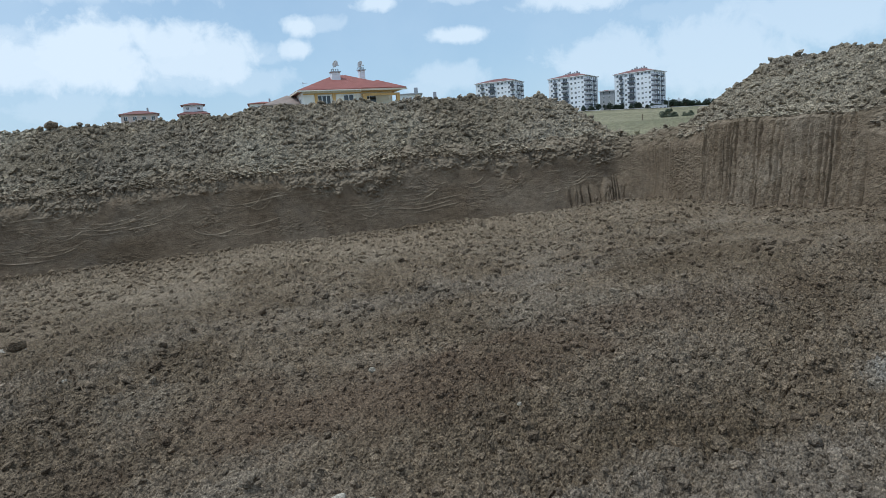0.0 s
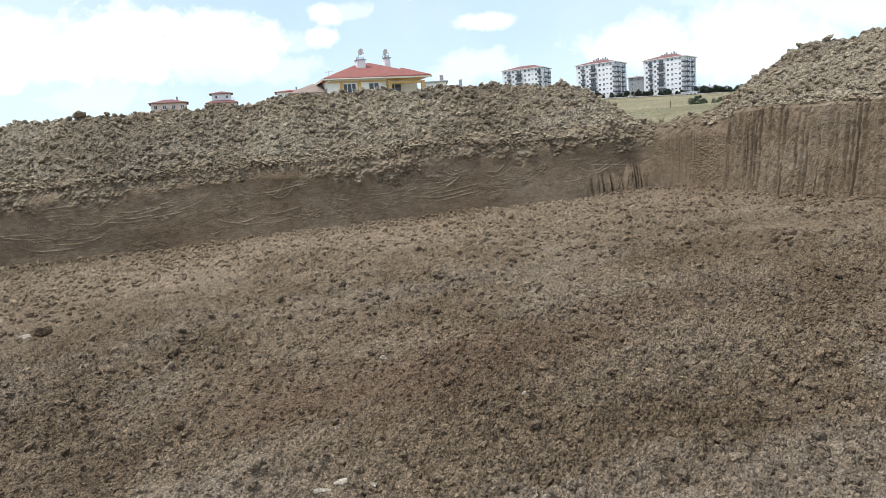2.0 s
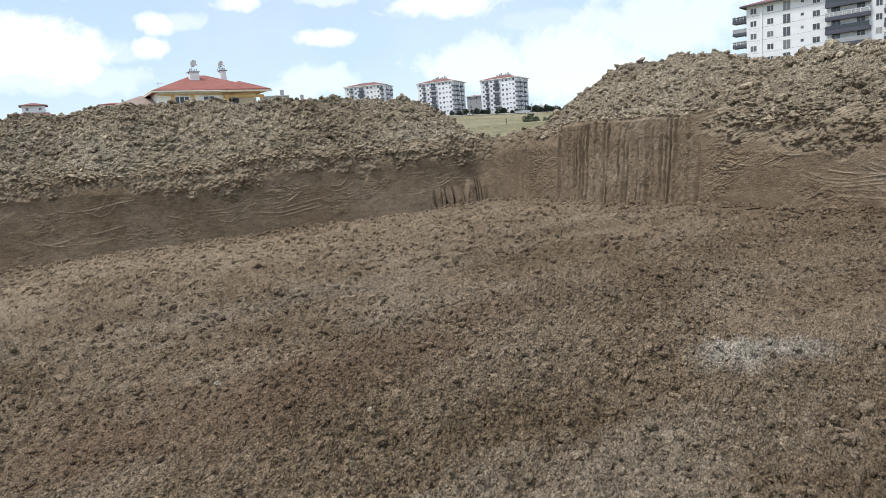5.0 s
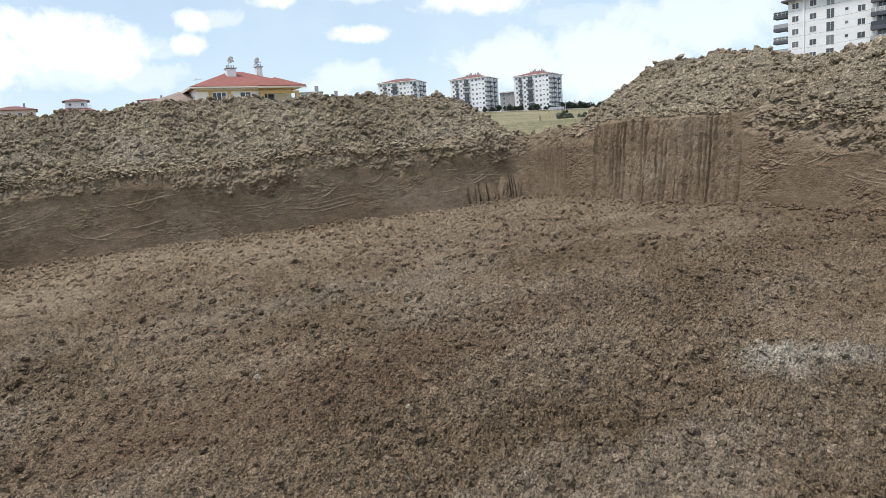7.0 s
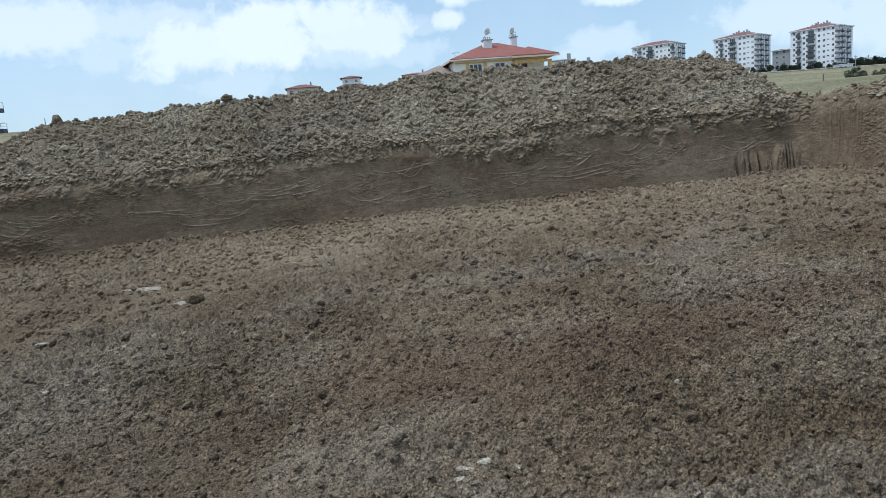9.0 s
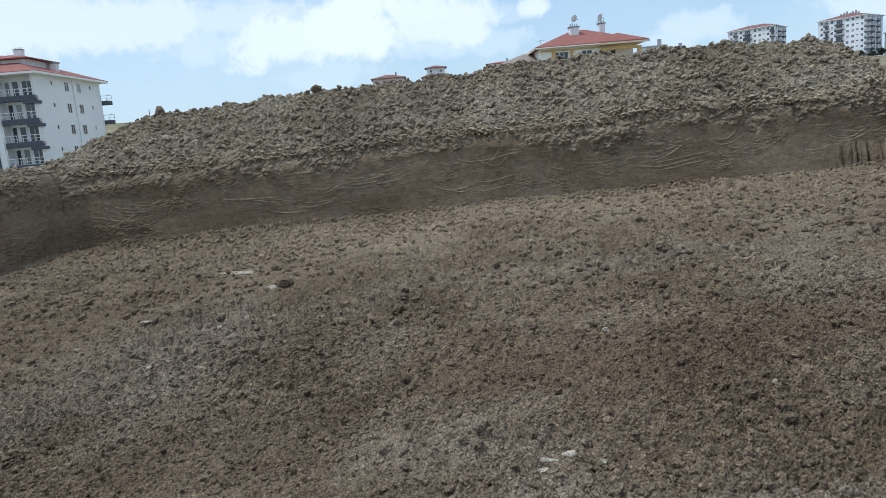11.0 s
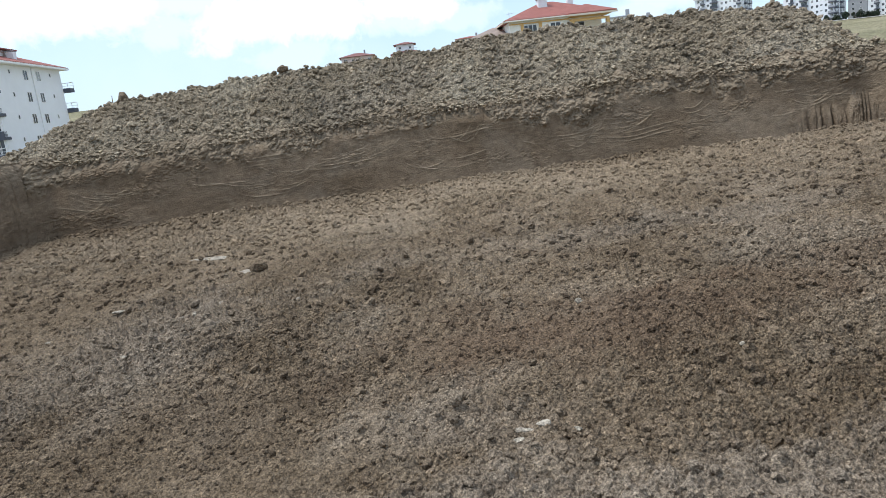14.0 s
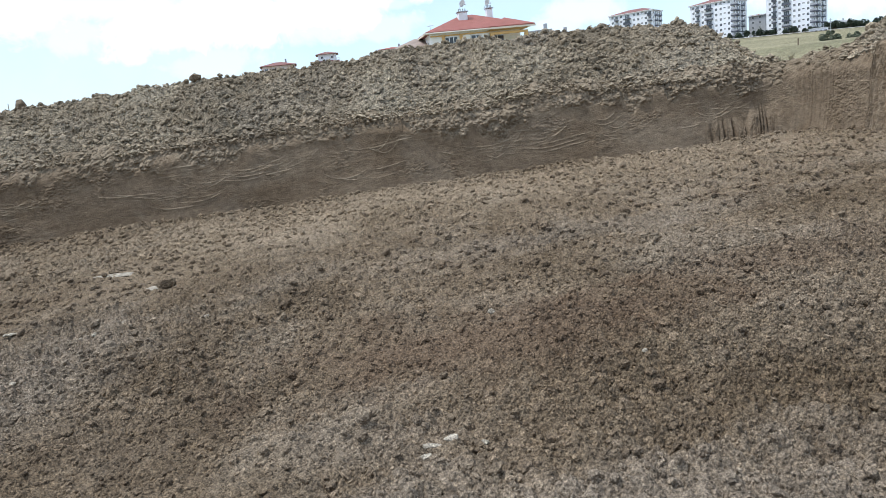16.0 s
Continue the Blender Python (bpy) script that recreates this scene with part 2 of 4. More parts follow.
SOIL_FLOOR = soil("pit_floor_soil", (0.143, 0.109, 0.073), (0.196, 0.154, 0.109), (0.245, 0.199, 0.150), 44, 0.022, 0.45, grey=0.3, patches=PATCHES)
SOIL_CLOD = soil("clod_soil", (0.148, 0.112, 0.077), (0.206, 0.162, 0.117), (0.258, 0.214, 0.161), 48, 0.02, 0.45, islands=True, grey=0.3, patches=PATCHES)
SOIL_HEAP = soil("heap_soil", (0.224, 0.188, 0.137), (0.297, 0.255, 0.193), (0.358, 0.319, 0.249), 26, 0.06, 0.28, grey=0.6)
SOIL_HEAP_CLOD = soil("heap_clod_soil", (0.224, 0.188, 0.139), (0.314, 0.269, 0.204), (0.375, 0.333, 0.260), 26, 0.03, 0.28, islands=True, grey=0.6)
SOIL_WALL = soil("cut_wall_soil", (0.151, 0.113, 0.076), (0.189, 0.145, 0.102), (0.238, 0.188, 0.135), 30, 0.008, 0.42, stretch=(1, 1, 1.4), grey=0.25, loose=((0.189, 0.153, 0.110), (0.254, 0.210, 0.157)), contrast=0.5)
FIELD = soil("field_grass", (0.17, 0.165, 0.10), (0.23, 0.215, 0.135), (0.28, 0.26, 0.175), 3.0, 0.1, 0.035, grey=0.2)
STONE = soil("pale_stone", (0.24, 0.22, 0.18), (0.30, 0.275, 0.23), (0.36, 0.33, 0.28), 40, 0.004, 2.0)
WHITE = plain("white_render", (0.80, 0.81, 0.84), 0.85, 0.04, 0.4)
CREAM = plain("cream_render", (0.90, 0.88, 0.84), 0.85, 0.05, 0.6)
BEIGE = plain("beige_paint", (0.72, 0.64, 0.52), 0.8, 0.05, 0.8)
MUSTARD = plain("mustard_paint", (0.66, 0.42, 0.17), 0.8, 0.06, 0.8)
CHARCOAL = plain("charcoal_paint", (0.075, 0.08, 0.105), 0.7, 0.1, 0.6)
GREYTRIM = plain("grey_trim", (0.33, 0.34, 0.36), 0.7, 0.1, 0.6)
PINK = plain("pink_render", (0.62, 0.50, 0.46), 0.85, 0.05, 0.4)
FRAME = plain("white_plastic", (0.8, 0.8, 0.8), 0.4, 0.03, 2.0)
PANE = glassy("window_glass", (0.075, 0.085, 0.10))
TILE = tiles("clay_tiles", (0.29, 0.105, 0.085))
TILE_GREY = tiles("weathered_tiles", (0.30, 0.235, 0.20))
TILE_DARK = tiles("dark_clay_tiles", (0.21, 0.095, 0.085))
METAL = plain("grey_metal", (0.42, 0.43, 0.44), 0.45, 0.1, 3.0, 0.7)
DISH = plain("dish_paint", (0.66, 0.67, 0.68), 0.5, 0.05, 3.0)
TIMBER = plain("weathered_timber", (0.22, 0.17, 0.12), 0.9, 0.2, 8.0, relief=0.01)
LEAF = plain("grey_green_leaf", (0.115, 0.135, 0.09), 0.75, 0.35, 1.2)
LEAF_DARK = plain("dark_leaf", (0.030, 0.045, 0.026), 0.75, 0.35, 0.3)
BARK = plain("bark", (0.12, 0.09, 0.065), 0.9, 0.25, 6.0)
STRAW = plain("dry_grass", (0.36, 0.32, 0.21), 0.85, 0.25, 5.0)


# ---- mesh helpers ----
def part(name, bm, material, parent=None, label=""):
    me = bpy.data.meshes.new(name)
    bm.to_mesh(me)
    bm.free()
    me.materials.append(material)
    ob = new(name, me)
    if parent:
        ob.parent = parent
    if label:
        ob["label"] = label
    return ob


def again(name, ob, m, parent=None):
    """One more object on the mesh of ob."""
    o = new(name, ob.data)
    o.parent = parent
    o.matrix_basis = m
    return o


def grid_mesh(name, X, Y, Z, material, parent=None, keep=None, smooth=False):
    """A sheet from three arrays of the same shape."""
    n, k = X.shape
    co = np.stack([X, Y, Z], -1).reshape(-1, 3).astype(np.float32)
    i = np.arange(n * k).reshape(n, k)
    q = np.stack([i[:-1, :-1], i[:-1, 1:], i[1:, 1:], i[1:, :-1]], -1)
    q = q[keep] if keep is not None else q.reshape(-1, 4)
    return raw_mesh(name, co, q.reshape(-1, 4), material, parent, smooth)


def raw_mesh(name, co, faces, material, parent=None, smooth=False):
    me = bpy.data.meshes.new(name)
    k = faces.shape[1]
    me.vertices.add(len(co))
    me.vertices.foreach_set("co", np.ascontiguousarray(co, np.float32).ravel())
    me.loops.add(faces.size)
    me.loops.foreach_set("vertex_index", np.ascontiguousarray(faces, np.int32).ravel())
    me.polygons.add(len(faces))
    me.polygons.foreach_set("loop_start", np.arange(0, faces.size, k, dtype=np.int32))
    me.polygons.foreach_set("use_smooth", np.full(len(faces), smooth))
    me.update(calc_edges=True)
    me.materials.append(material)
    ob = new(name, me)
    if parent:
        ob.parent = parent
    return ob


def box(bm, x0, y0, z0, x1, y1, z1, bevel=0.0):
    vs = [bm.verts.new(p) for p in ((x0, y0, z0), (x1, y0, z0), (x1, y1, z0), (x0, y1, z0), (x0, y0, z1), (x1, y0, z1), (x1, y1, z1), (x0, y1, z1))]
    fs = [bm.faces.new([vs[i] for i in f]) for f in ((3, 2, 1, 0), (4, 5, 6, 7), (0, 1, 5, 4), (1, 2, 6, 5), (2, 3, 7, 6), (3, 0, 4, 7))]
    if bevel:
        edges = {e for f in fs for e in f.edges}
        bmesh.ops.bevel(bm, geom=list(edges), offset=bevel, segments=1, affect="EDGES")


def boxes(*rows, bevel=0.0):
    bm = bmesh.new()
    for r in rows:
        box(bm, *r, bevel=bevel)
    return bm


def tube(bm, a, b, r0, r1=None, seg=8):
    a, b = Vector(a), Vector(b)
    r1 = r0 if r1 is None else r1
    turn = (b - a).to_track_quat("Z", "Y").to_matrix()
    rings = []
    for p, r in ((a, r0), (b, r1)):
        rings.append([bm.verts.new(p + turn @ Vector((r * math.cos(6.2832 * i / seg), r * math.sin(6.2832 * i / seg), 0))) for i in range(seg)])
    for i in range(seg):
        bm.faces.new((rings[0][i], rings[0][(i + 1) % seg], rings[1][(i + 1) % seg], rings[1][i]))
    bm.faces.new(rings[0][::-1])
    bm.faces.new(rings[1])


# value noise and cell noise on arrays
def hash2(i, j, seed):
    h = (i.astype(np.int64) * 374761393 + j.astype(np.int64) * 668265263 + seed * 1442695041) & 0xFFFFFFFF
    h = ((h ^ (h >> 13)) * 1274126177) & 0xFFFFFFFF
    return ((h ^ (h >> 16)) & 0xFFFFFF) / float(0xFFFFFF)


def vnoise(x, y, seed=0):
    i, j = np.floor(x), np.floor(y)
    u, v = x - i, y - j
    u, v = u * u * (3 - 2 * u), v * v * (3 - 2 * v)
    a, b, c, d = hash2(i, j, seed), hash2(i + 1, j, seed), hash2(i, j + 1, seed), hash2(i + 1, j + 1, seed)
    return (a * (1 - u) + b * u) * (1 - v) + (c * (1 - u) + d * u) * v - 0.5


def fbm(x, y, octaves=4, seed=0, gain=0.5):
    s, a = 0, 1.0
    for k in range(octaves):
        s = s + a * vnoise(x * 2 ** k + 17.3 * k, y * 2 ** k - 9.1 * k, seed + k)
        a *= gain
    return s


def lumps(x, y, seed=0, sloped=False):
    """Rounded lumps, one a cell, of uneven height: 0 in the joints, up to 1 on top."""
    best = np.zeros_like(x)
    i0, j0 = np.floor(x), np.floor(y)
    for di in (-1, 0, 1):
        for dj in (-1, 0, 1):
            i, j = i0 + di, j0 + dj
            r = 0.32 + 0.42 * hash2(i, j, seed + 2) ** 2
            dx, dy = x - i - hash2(i, j, seed), y - j - hash2(i, j, seed + 1)
            q = np.maximum(0, r * r - dx * dx - dy * dy)
            best = np.maximum(best, q / r if sloped else np.sqrt(q))
    return best


def curve_at(pts):
    px, pz = zip(*pts)
    return lambda x: np.interp(x, px, pz)


rng = np.random.default_rng(5)
ICO = bmesh.new()
bmesh.ops.create_icosphere(ICO, subdivisions=1, radius=1.0)
FINE_V = np.array([v.co[:] for v in ICO.verts])
FINE_F = np.array([[v.index for v in f.verts] for f in ICO.faces])
ICO.free()


OCT_V = np.array([(1, 0, 0), (-1, 0, 0), (0, 1, 0), (0, -1, 0), (0, 0, 1), (0, 0, -1)]) * 1.12
OCT_F = np.array([(0, 2, 4), (2, 1, 4), (1, 3, 4), (3, 0, 4), (2, 0, 5), (1, 2, 5), (3, 1, 5), (0, 3, 5)])


def clods(name, x, y, z, size, material, parent=None, sink=0.08, flat=0.7, smooth=False, fine=False):
    """Many broken lumps of earth in one mesh; fine ones have twenty faces, the others eight."""
    n = len(x)
    ICO_V, ICO_F = (FINE_V, FINE_F) if fine else (OCT_V, OCT_F)
    v = np.repeat(ICO_V[None], n, 0) * (1 + rng.uniform(-0.2, 0.2, (n, len(ICO_V), 1)))
    v = v * np.stack([rng.uniform(0.75, 1.35, n), rng.uniform(0.75, 1.35, n), rng.uniform(0.55, 1.0, n) * flat / 0.7], -1)[:, None]
    a = rng.uniform(0, 6.283, n)
    ca, sa_ = np.cos(a)[:, None], np.sin(a)[:, None]
    vx, vy = v[..., 0] * ca - v[..., 1] * sa_, v[..., 0] * sa_ + v[..., 1] * ca
    t = rng.uniform(-0.5, 0.5, n)[:, None]
    vz = v[..., 2] * np.cos(t) + vx * np.sin(t)
    s = size[:, None] * 0.5
    co = np.stack([x[:, None] + vx * s, y[:, None] + vy * s, z[:, None] + vz * s + (0.5 - sink) * size[:, None] * 0.5], -1).reshape(-1, 3)
    f = (ICO_F[None] + (np.arange(n) * len(ICO_V))[:, None, None]).reshape(-1, 3)
    return raw_mesh(name, co, f, material, parent, smooth)


# ---- the pit: plan ----
XL, XR, YN, YS = -11.97, 9.43, 16.75, -9.0


def floor_flat(x, y):
    k = 0.0949 - 0.00357 * np.maximum(y, 3.0)
    return -0.107 - 0.0636 * y + 0.01106 * y ** 2 - 0.00039 * y ** 3 + x * k - 0.00046 * x * x


def floor_z(x, y):
    z = floor_flat(x, y) - 0.02 - 0.13 * np.clip((y - 8) / 7, 0, 1)
    z = z + 0.10 * fbm(x * 0.35, y * 0.35, 3, 3) + 0.05 * fbm(x * 1.3, y * 1.3, 3, 7)
    # shallow wheel and bucket tracks that cross the near ground
    d = (y * 0.93 - x * 0.36)
    track = np.exp(-((d - 2.6) / 1.3) ** 2) + 0.5 * np.exp(-((d - 6.2) / 0.8) ** 2)
    z = z + 0.022 * track * np.sin(d * 11.0 + 2.5 * fbm(x * 0.5, y * 0.5, 2, 19))
    rough = 0.55 + 0.9 * np.clip(0.5 + 1.3 * fbm(x * 0.5, y * 0.5, 3, 31), 0, 1)
    # trodden smooth outside the loose middle
    lo, hi = np.maximum(XL + 0.4, -(0.95 * np.maximum(y, 1.5) + 1.0)), np.minimum(XR - 0.4, 1.55 * np.maximum(y, 1.5) + 1.0)
    edge = np.where(y > 10, 1, np.clip(np.minimum(x - lo, hi - x) / 0.6, 0, 1))
    rough = rough * edge * np.clip((y - 0.9) / 0.6, 0, 1)
    wx, wy = x + 0.035 * fbm(x * 9, y * 9, 2, 61), y + 0.035 * fbm(x * 9, y * 9, 2, 67)
    large = 0.12 * lumps(wx * 7.5, wy * 7.5, 11, True) * np.clip(0.25 + 2.2 * fbm(x * 1.7, y * 1.7, 2, 71), 0.1, 1)
    middle = 0.078 * lumps(wx * 15, wy * 17, 13, True)
    z = z + rough * (np.maximum(large, middle) + 0.036 * lumps(wx * 28, wy * 34, 15, True) + 0.05 * fbm(x * 5, y * 5, 6, 23, 0.66) - 0.045)
    return z


RIM_N = curve_at([(-30, 1.3), (-12, 1.53), (-9.2, 1.50), (-6, 1.6), (-4, 1.66), (-2, 1.76), (0, 1.79), (2, 1.82), (3.4, 2.02), (5, 1.9), (7.4, 1.95), (9.43, 2.0), (30, 2.3)])
RIM_E = curve_at([(-9, 1.6), (6.3, 1.82), (7.4, 1.92), (8.9, 2.0), (12.2, 2.15), (13.2, 2.15), (14.5, 2.04), (16.75, 2.0)])
RIM_W = curve_at([(-9, 0.2), (13, 1.22), (14.2, 1.33), (16.4, 1.5), (16.75, 1.53)])


def ground_z(x, y):
    d = np.clip(np.maximum(y, -0.0) - 15, 0, 470)
    far = 1.75 + 0.034 * d + 0.00006 * d * d + 0.09 * np.clip(x, -90, 0) * np.clip(1.3 - d / 300, 0, 1) + 0.02 * np.clip(x, 0, 40)
    far = far - 0.05 * np.clip(np.hypot(x, y) - 520, 0, 3000)
    near = 1.7 + 0.025 * x
    k = np.clip((np.hypot(x, y - 5) - 18) / 25, 0, 1)
    return near * (1 - k) + far * k


# ---- ground outside, one sheet with the pit cut out of it ----
def stretched(lo, hi, a, b, step):
    inner = np.linspace(a, b, int((b - a) / step) + 1)
    out = step * 1.25 ** np.arange(1, 40)
    up, down = b + np.cumsum(out), a - np.cumsum(out)
    return np.concatenate([down[down > lo][::-1], inner, up[up < hi], ])


gx = np.unique(np.concatenate([stretched(-2200, 2200, XL, XR, 0.9), [XL, XR]]))
gy = np.unique(np.concatenate([stretched(-2200, 2600, YS, YN, 0.9), [YS, YN], np.arange(20, 120, 4.0)]))
GX, GY = np.meshgrid(gx, gy)
GZ = ground_z(GX, GY) + 0.25 * fbm(GX * 0.05, GY * 0.05, 3, 41) * np.clip((np.hypot(GX, GY) - 25) / 30, 0, 1)
rim_in = (GX > XL - 6) & (GX < XR + 6) & (GY > YS - 6) & (GY < YN + 6)
GZ[rim_in] -= 0.35
mx, my = (gx[:-1] + gx[1:]) / 2, (gy[:-1] + gy[1:]) / 2
hole = (mx[None] > XL - 2.0) & (mx[None] < XR + 2.2) & (my[:, None] > YS) & (my[:, None] < YN + 2.2)
tagged(grid_mesh("ground", GX, GY, GZ, FIELD, keep=~hole, smooth=True), "dry pale green field sloping up behind the pit", "field", kind="structure")

# ---- pit floor ----
# rows close together near the eye, wider apart with distance
fy = [2.1]
while fy[-1] < YN + 0.08:
    fy.append(fy[-1] + 0.0115 * max(1.0, fy[-1] / 5) ** 1.5)
fy = np.concatenate([np.arange(YS - 0.05, 1.5, 0.25), np.arange(1.5, 2.09, 0.03), fy])
side = np.linspace(0, 1, 14)[:-1]
fan = np.linspace(0, 1, 800)
xl = np.maximum(XL + 0.4, -(0.95 * np.maximum(fy, 1.5) + 1.0))[:, None]
xr = np.minimum(XR - 0.4, 1.55 * np.maximum(fy, 1.5) + 1.0)[:, None]
FX = np.concatenate([XL - 0.05 + (xl - XL + 0.05) * side, xl + (xr - xl) * fan, XR + 0.05 - (XR + 0.05 - xr) * side[::-1]], 1)
FY = np.repeat(fy[:, None], FX.shape[1], 1)
floor = tagged(grid_mesh("floor", FX, FY, floor_z(FX, FY), SOIL_FLOOR), "bare brown excavated soil broken into clods", "pit floor", kind="structure")


# ---- cut walls ----
def scratches(u, w, seed, count, span, level):
    """Sweeps of the digging bucket: sets of thin raised edges that run side by side along hanging arcs."""
    g = np.random.default_rng(seed)
    out = np.zeros_like(u)
    for _ in range(count):
        u0, w0 = g.uniform(*span), g.uniform(*level)
        length, bow, lean = g.uniform(0.4, 1.3), g.uniform(0.05, 0.26), g.uniform(-0.08, 0.16)
        gap = g.uniform(0.05, 0.12)
        for k in range(int(g.integers(1, 5))):
            s = (u - u0 - 0.25 * k * g.uniform(-1, 1)) / (length * g.uniform(0.6, 1.1))
            near = np.abs(s) < 1.1
            sn, un = s[near], u[near]
            c = w0 + k * gap + bow * sn * sn + lean * sn + 0.015 * np.sin(un * 5 + u0)
            on = np.clip(1.1 - np.abs(sn), 0, 0.25) / 0.25
            d = (w[near] - c) / 0.011
            out[near] += on * g.uniform(0.35, 1.0) * np.clip(0.7 + 1.5 * vnoise(un * 5 + u0, un * 0 + k, seed), 0, 1) * np.exp(-d * d)
    return np.clip(out, 0, 1.3)


def corner(s, r=0.75):
    """How far a face bends out of its plane, s metres from a rounded inner corner of radius r."""
    q = np.clip(r - np.maximum(s, 0.293 * r), 0, r)
    return r - np.sqrt(r * r - q * q)


def cut_wall(name, length, base, rim, place, grooves, seed, span, step=0.026, label="", gtop=2.0, fine=None, ends=(True, True)):
    """A dug face: place(u, out) gives its points; grooves(u) is the share of tooth marks. Beyond fine metres the face is coarser."""
    fine = length if fine is None else fine
    u = np.concatenate([np.arange(0, fine, step), np.linspace(fine, length, max(2, int((length - fine) / 0.1)))])
    w = np.linspace(0, 1, 128 if step < 0.04 else 60)
    U, W = np.meshgrid(u, w)
    b, r = base(U) - 0.32, rim(U)
    gr = grooves(U)
    clean = gr * (gtop > 1)
    r = r + (1 - 0.85 * clean) * (0.16 * fbm(U * 0.9, U * 0 + seed, 5, seed, 0.6) + 0.10 * lumps(U * 2.6, U * 0 + 0.5, seed + 5) + 0.06 * lumps(U * 7, U * 0 + 0.5, seed + 6))
    H = b + (r - b) * W
    hh = H - b
    loose = np.clip((W - 0.68 - 0.30 * fbm(U * 0.7, U * 0 + 3.3, 3, seed + 1) - 0.2 * fbm(U * 3, hh * 3, 3, seed + 17)) / 0.12, 0, 1)
    loose = loose * (1 - clean * np.clip((1.0 - W) / 0.05, 0.3, 1))
    gk = gr * np.clip(1.25 - loose, 0.15, 1) * np.clip((gtop - W + 0.25 * fbm(U * 3, U * 0, 2, seed + 40)) / 0.15, 0, 1)
    smooth_k = (1 - loose) * (1 - gk)
    marks = scratches(U, hh, seed, int(1.7 * (span[1] - span[0])), span, (0.38, 1.25))
    out = 0.10 * fbm(U * 0.45, hh * 0.6, 3, seed + 2)
    out += smooth_k * (0.014 * fbm(U * 2.0, hh * 5.0, 4, seed + 3) + 0.014 * marks)
    # places where the damp face has torn
    out += smooth_k * np.clip(fbm(U * 0.9, hh * 1.8, 4, seed + 21) * 2.6 - 0.1, 0, 1) * (0.035 * lumps(U * 9, hh * 15, seed + 22) + 0.03 * lumps(U * 21, hh * 27, seed + 23))
    # tooth marks: narrow straight furrows between flat ribs
    phase = U * 6.0 + 0.16 * fbm(U * 2, hh * 1.3, 3, seed + 4) + 2.2 * fbm(U * 1.9, U * 0, 3, seed + 14)
    tooth = np.abs((phase % 1.0) - 0.5) * 2
    deep = 0.35 + 0.9 * hash2(np.floor(phase), U * 0, seed + 15)
    out += gk * (0.10 - 0.20 * deep * np.clip(1.0 - tooth * 2.1, 0, 1) ** 0.7 * np.clip(0.55 + 1.2 * vnoise(U * 4.6, hh * 1.1, seed + 6), 0.1, 1.2)
                 + 0.025 * lumps(U * 20, hh * 9, seed + 7) + 0.04 * fbm(U * 9, hh * 2.4, 5, seed + 8, 0.7))
    out += loose * (0.06 * lumps(U * 3.0, hh * 3.4, seed + 9) + 0.09 * lumps(U * 7, hh * 8, seed + 10) + 0.07 * lumps(U * 15, hh * 16, seed + 12) + 0.10 * fbm(U * 2.5, hh * 2.5, 6, seed + 11, 0.65) - 0.045)
    out += 0.10 * (1 - W) ** 3 - 0.05 * W - 0.42 * np.clip((W - 0.74) / 0.26, 0, 1) ** 1.6 * (1 - 0.85 * gr)
    if ends[0]:
        out += corner(U - 0.1)
    if ends[1]:
        out += corner(length - 0.1 - U)
    X, Y = place(U, out)
    ob = grid_mesh(name, X, Y, H, SOIL_WALL)
    at = ob.data.attributes.new("scraped", "FLOAT", "POINT")
    at.data.foreach_set("value", np.clip(0.6 * smooth_k * marks, 0, 0.6).astype(np.float32).ravel())
    # also holds a paler tone on the ribs; furrow bottoms stay darker
    at = ob.data.attributes.new("loose", "FLOAT", "POINT")
    at.data.foreach_set("value", np.clip(np.maximum(loose * (1 - 0.6 * gk), 0.35 * clean * tooth), 0, 1).astype(np.float32).ravel())
    return tagged(ob, label, "earth wall", kind="structure")


def band(u, a, b, soft=0.5):
    return np.clip((u - a) / soft, 0, 1) * np.clip((b - u) / soft, 0, 1)


cut_wall("wall_north", XR - XL + 0.2, lambda u: floor_flat(XL + u, YN), lambda u: RIM_N(XL + u), lambda u, o: (XL - 0.1 + u, YN - o),
         lambda u: band(u, 19.0, 22, 1.2) * 0.8, 51, (0, 20.4), step=0.019, gtop=0.42, label="brown cut earth face with curved bucket scratches and crumbling top")
cut_wall("wall_east", YN - YS + 0.2, lambda u: floor_flat(XR, YN - u), lambda u: RIM_E(YN - u), lambda u, o: (XR - o, YN + 0.1 - u),
         lambda u: np.maximum(band(u, 3.0, 7.7, 0.25), 0.3 * band(u, -1, 3.2, 0.4)), 77, (0.5, 14), step=0.02, fine=11.5, ends=(True, False), label="brown cut earth face with vertical bucket tooth grooves")
cut_wall("wall_west", YN - YS + 0.2, lambda u: floor_flat(XL, YN - u), lambda u: RIM_W(YN - u), lambda u, o: (XL + o, YN + 0.1 - u),
         lambda u: band(u, -1, 0.9, 0.4) * 0.6, 93, (0.5, 8), step=0.03, fine=6.0, ends=(True, False), label="grey-brown cut earth face with scratches")
cut_wall("wall_south", XR - XL + 0.2, lambda u: floor_flat(XL + u, YS), lambda u: 1.5 + 0.03 * (XL + u), lambda u, o: (XL - 0.1 + u, YS + o),
         lambda u: 0 * u, 111, (0, 21), step=0.1, ends=(False, False), label="brown cut earth face of the pit")


# ---- spoil heaps along the rim ----
def heap_profile(v, rise, crest=3.0, tail=7.2):
    """Height of a heap above the rim, at v metres behind the edge."""
    up = np.clip((v - 0.30) / (crest - 0.30), 0, 1)
    down = np.clip((tail - v) / (tail - crest), 0, 1)
    s = np.minimum(up, down * 1.15)
    return rise * (s - 0.10 * s ** 4) / 0.9


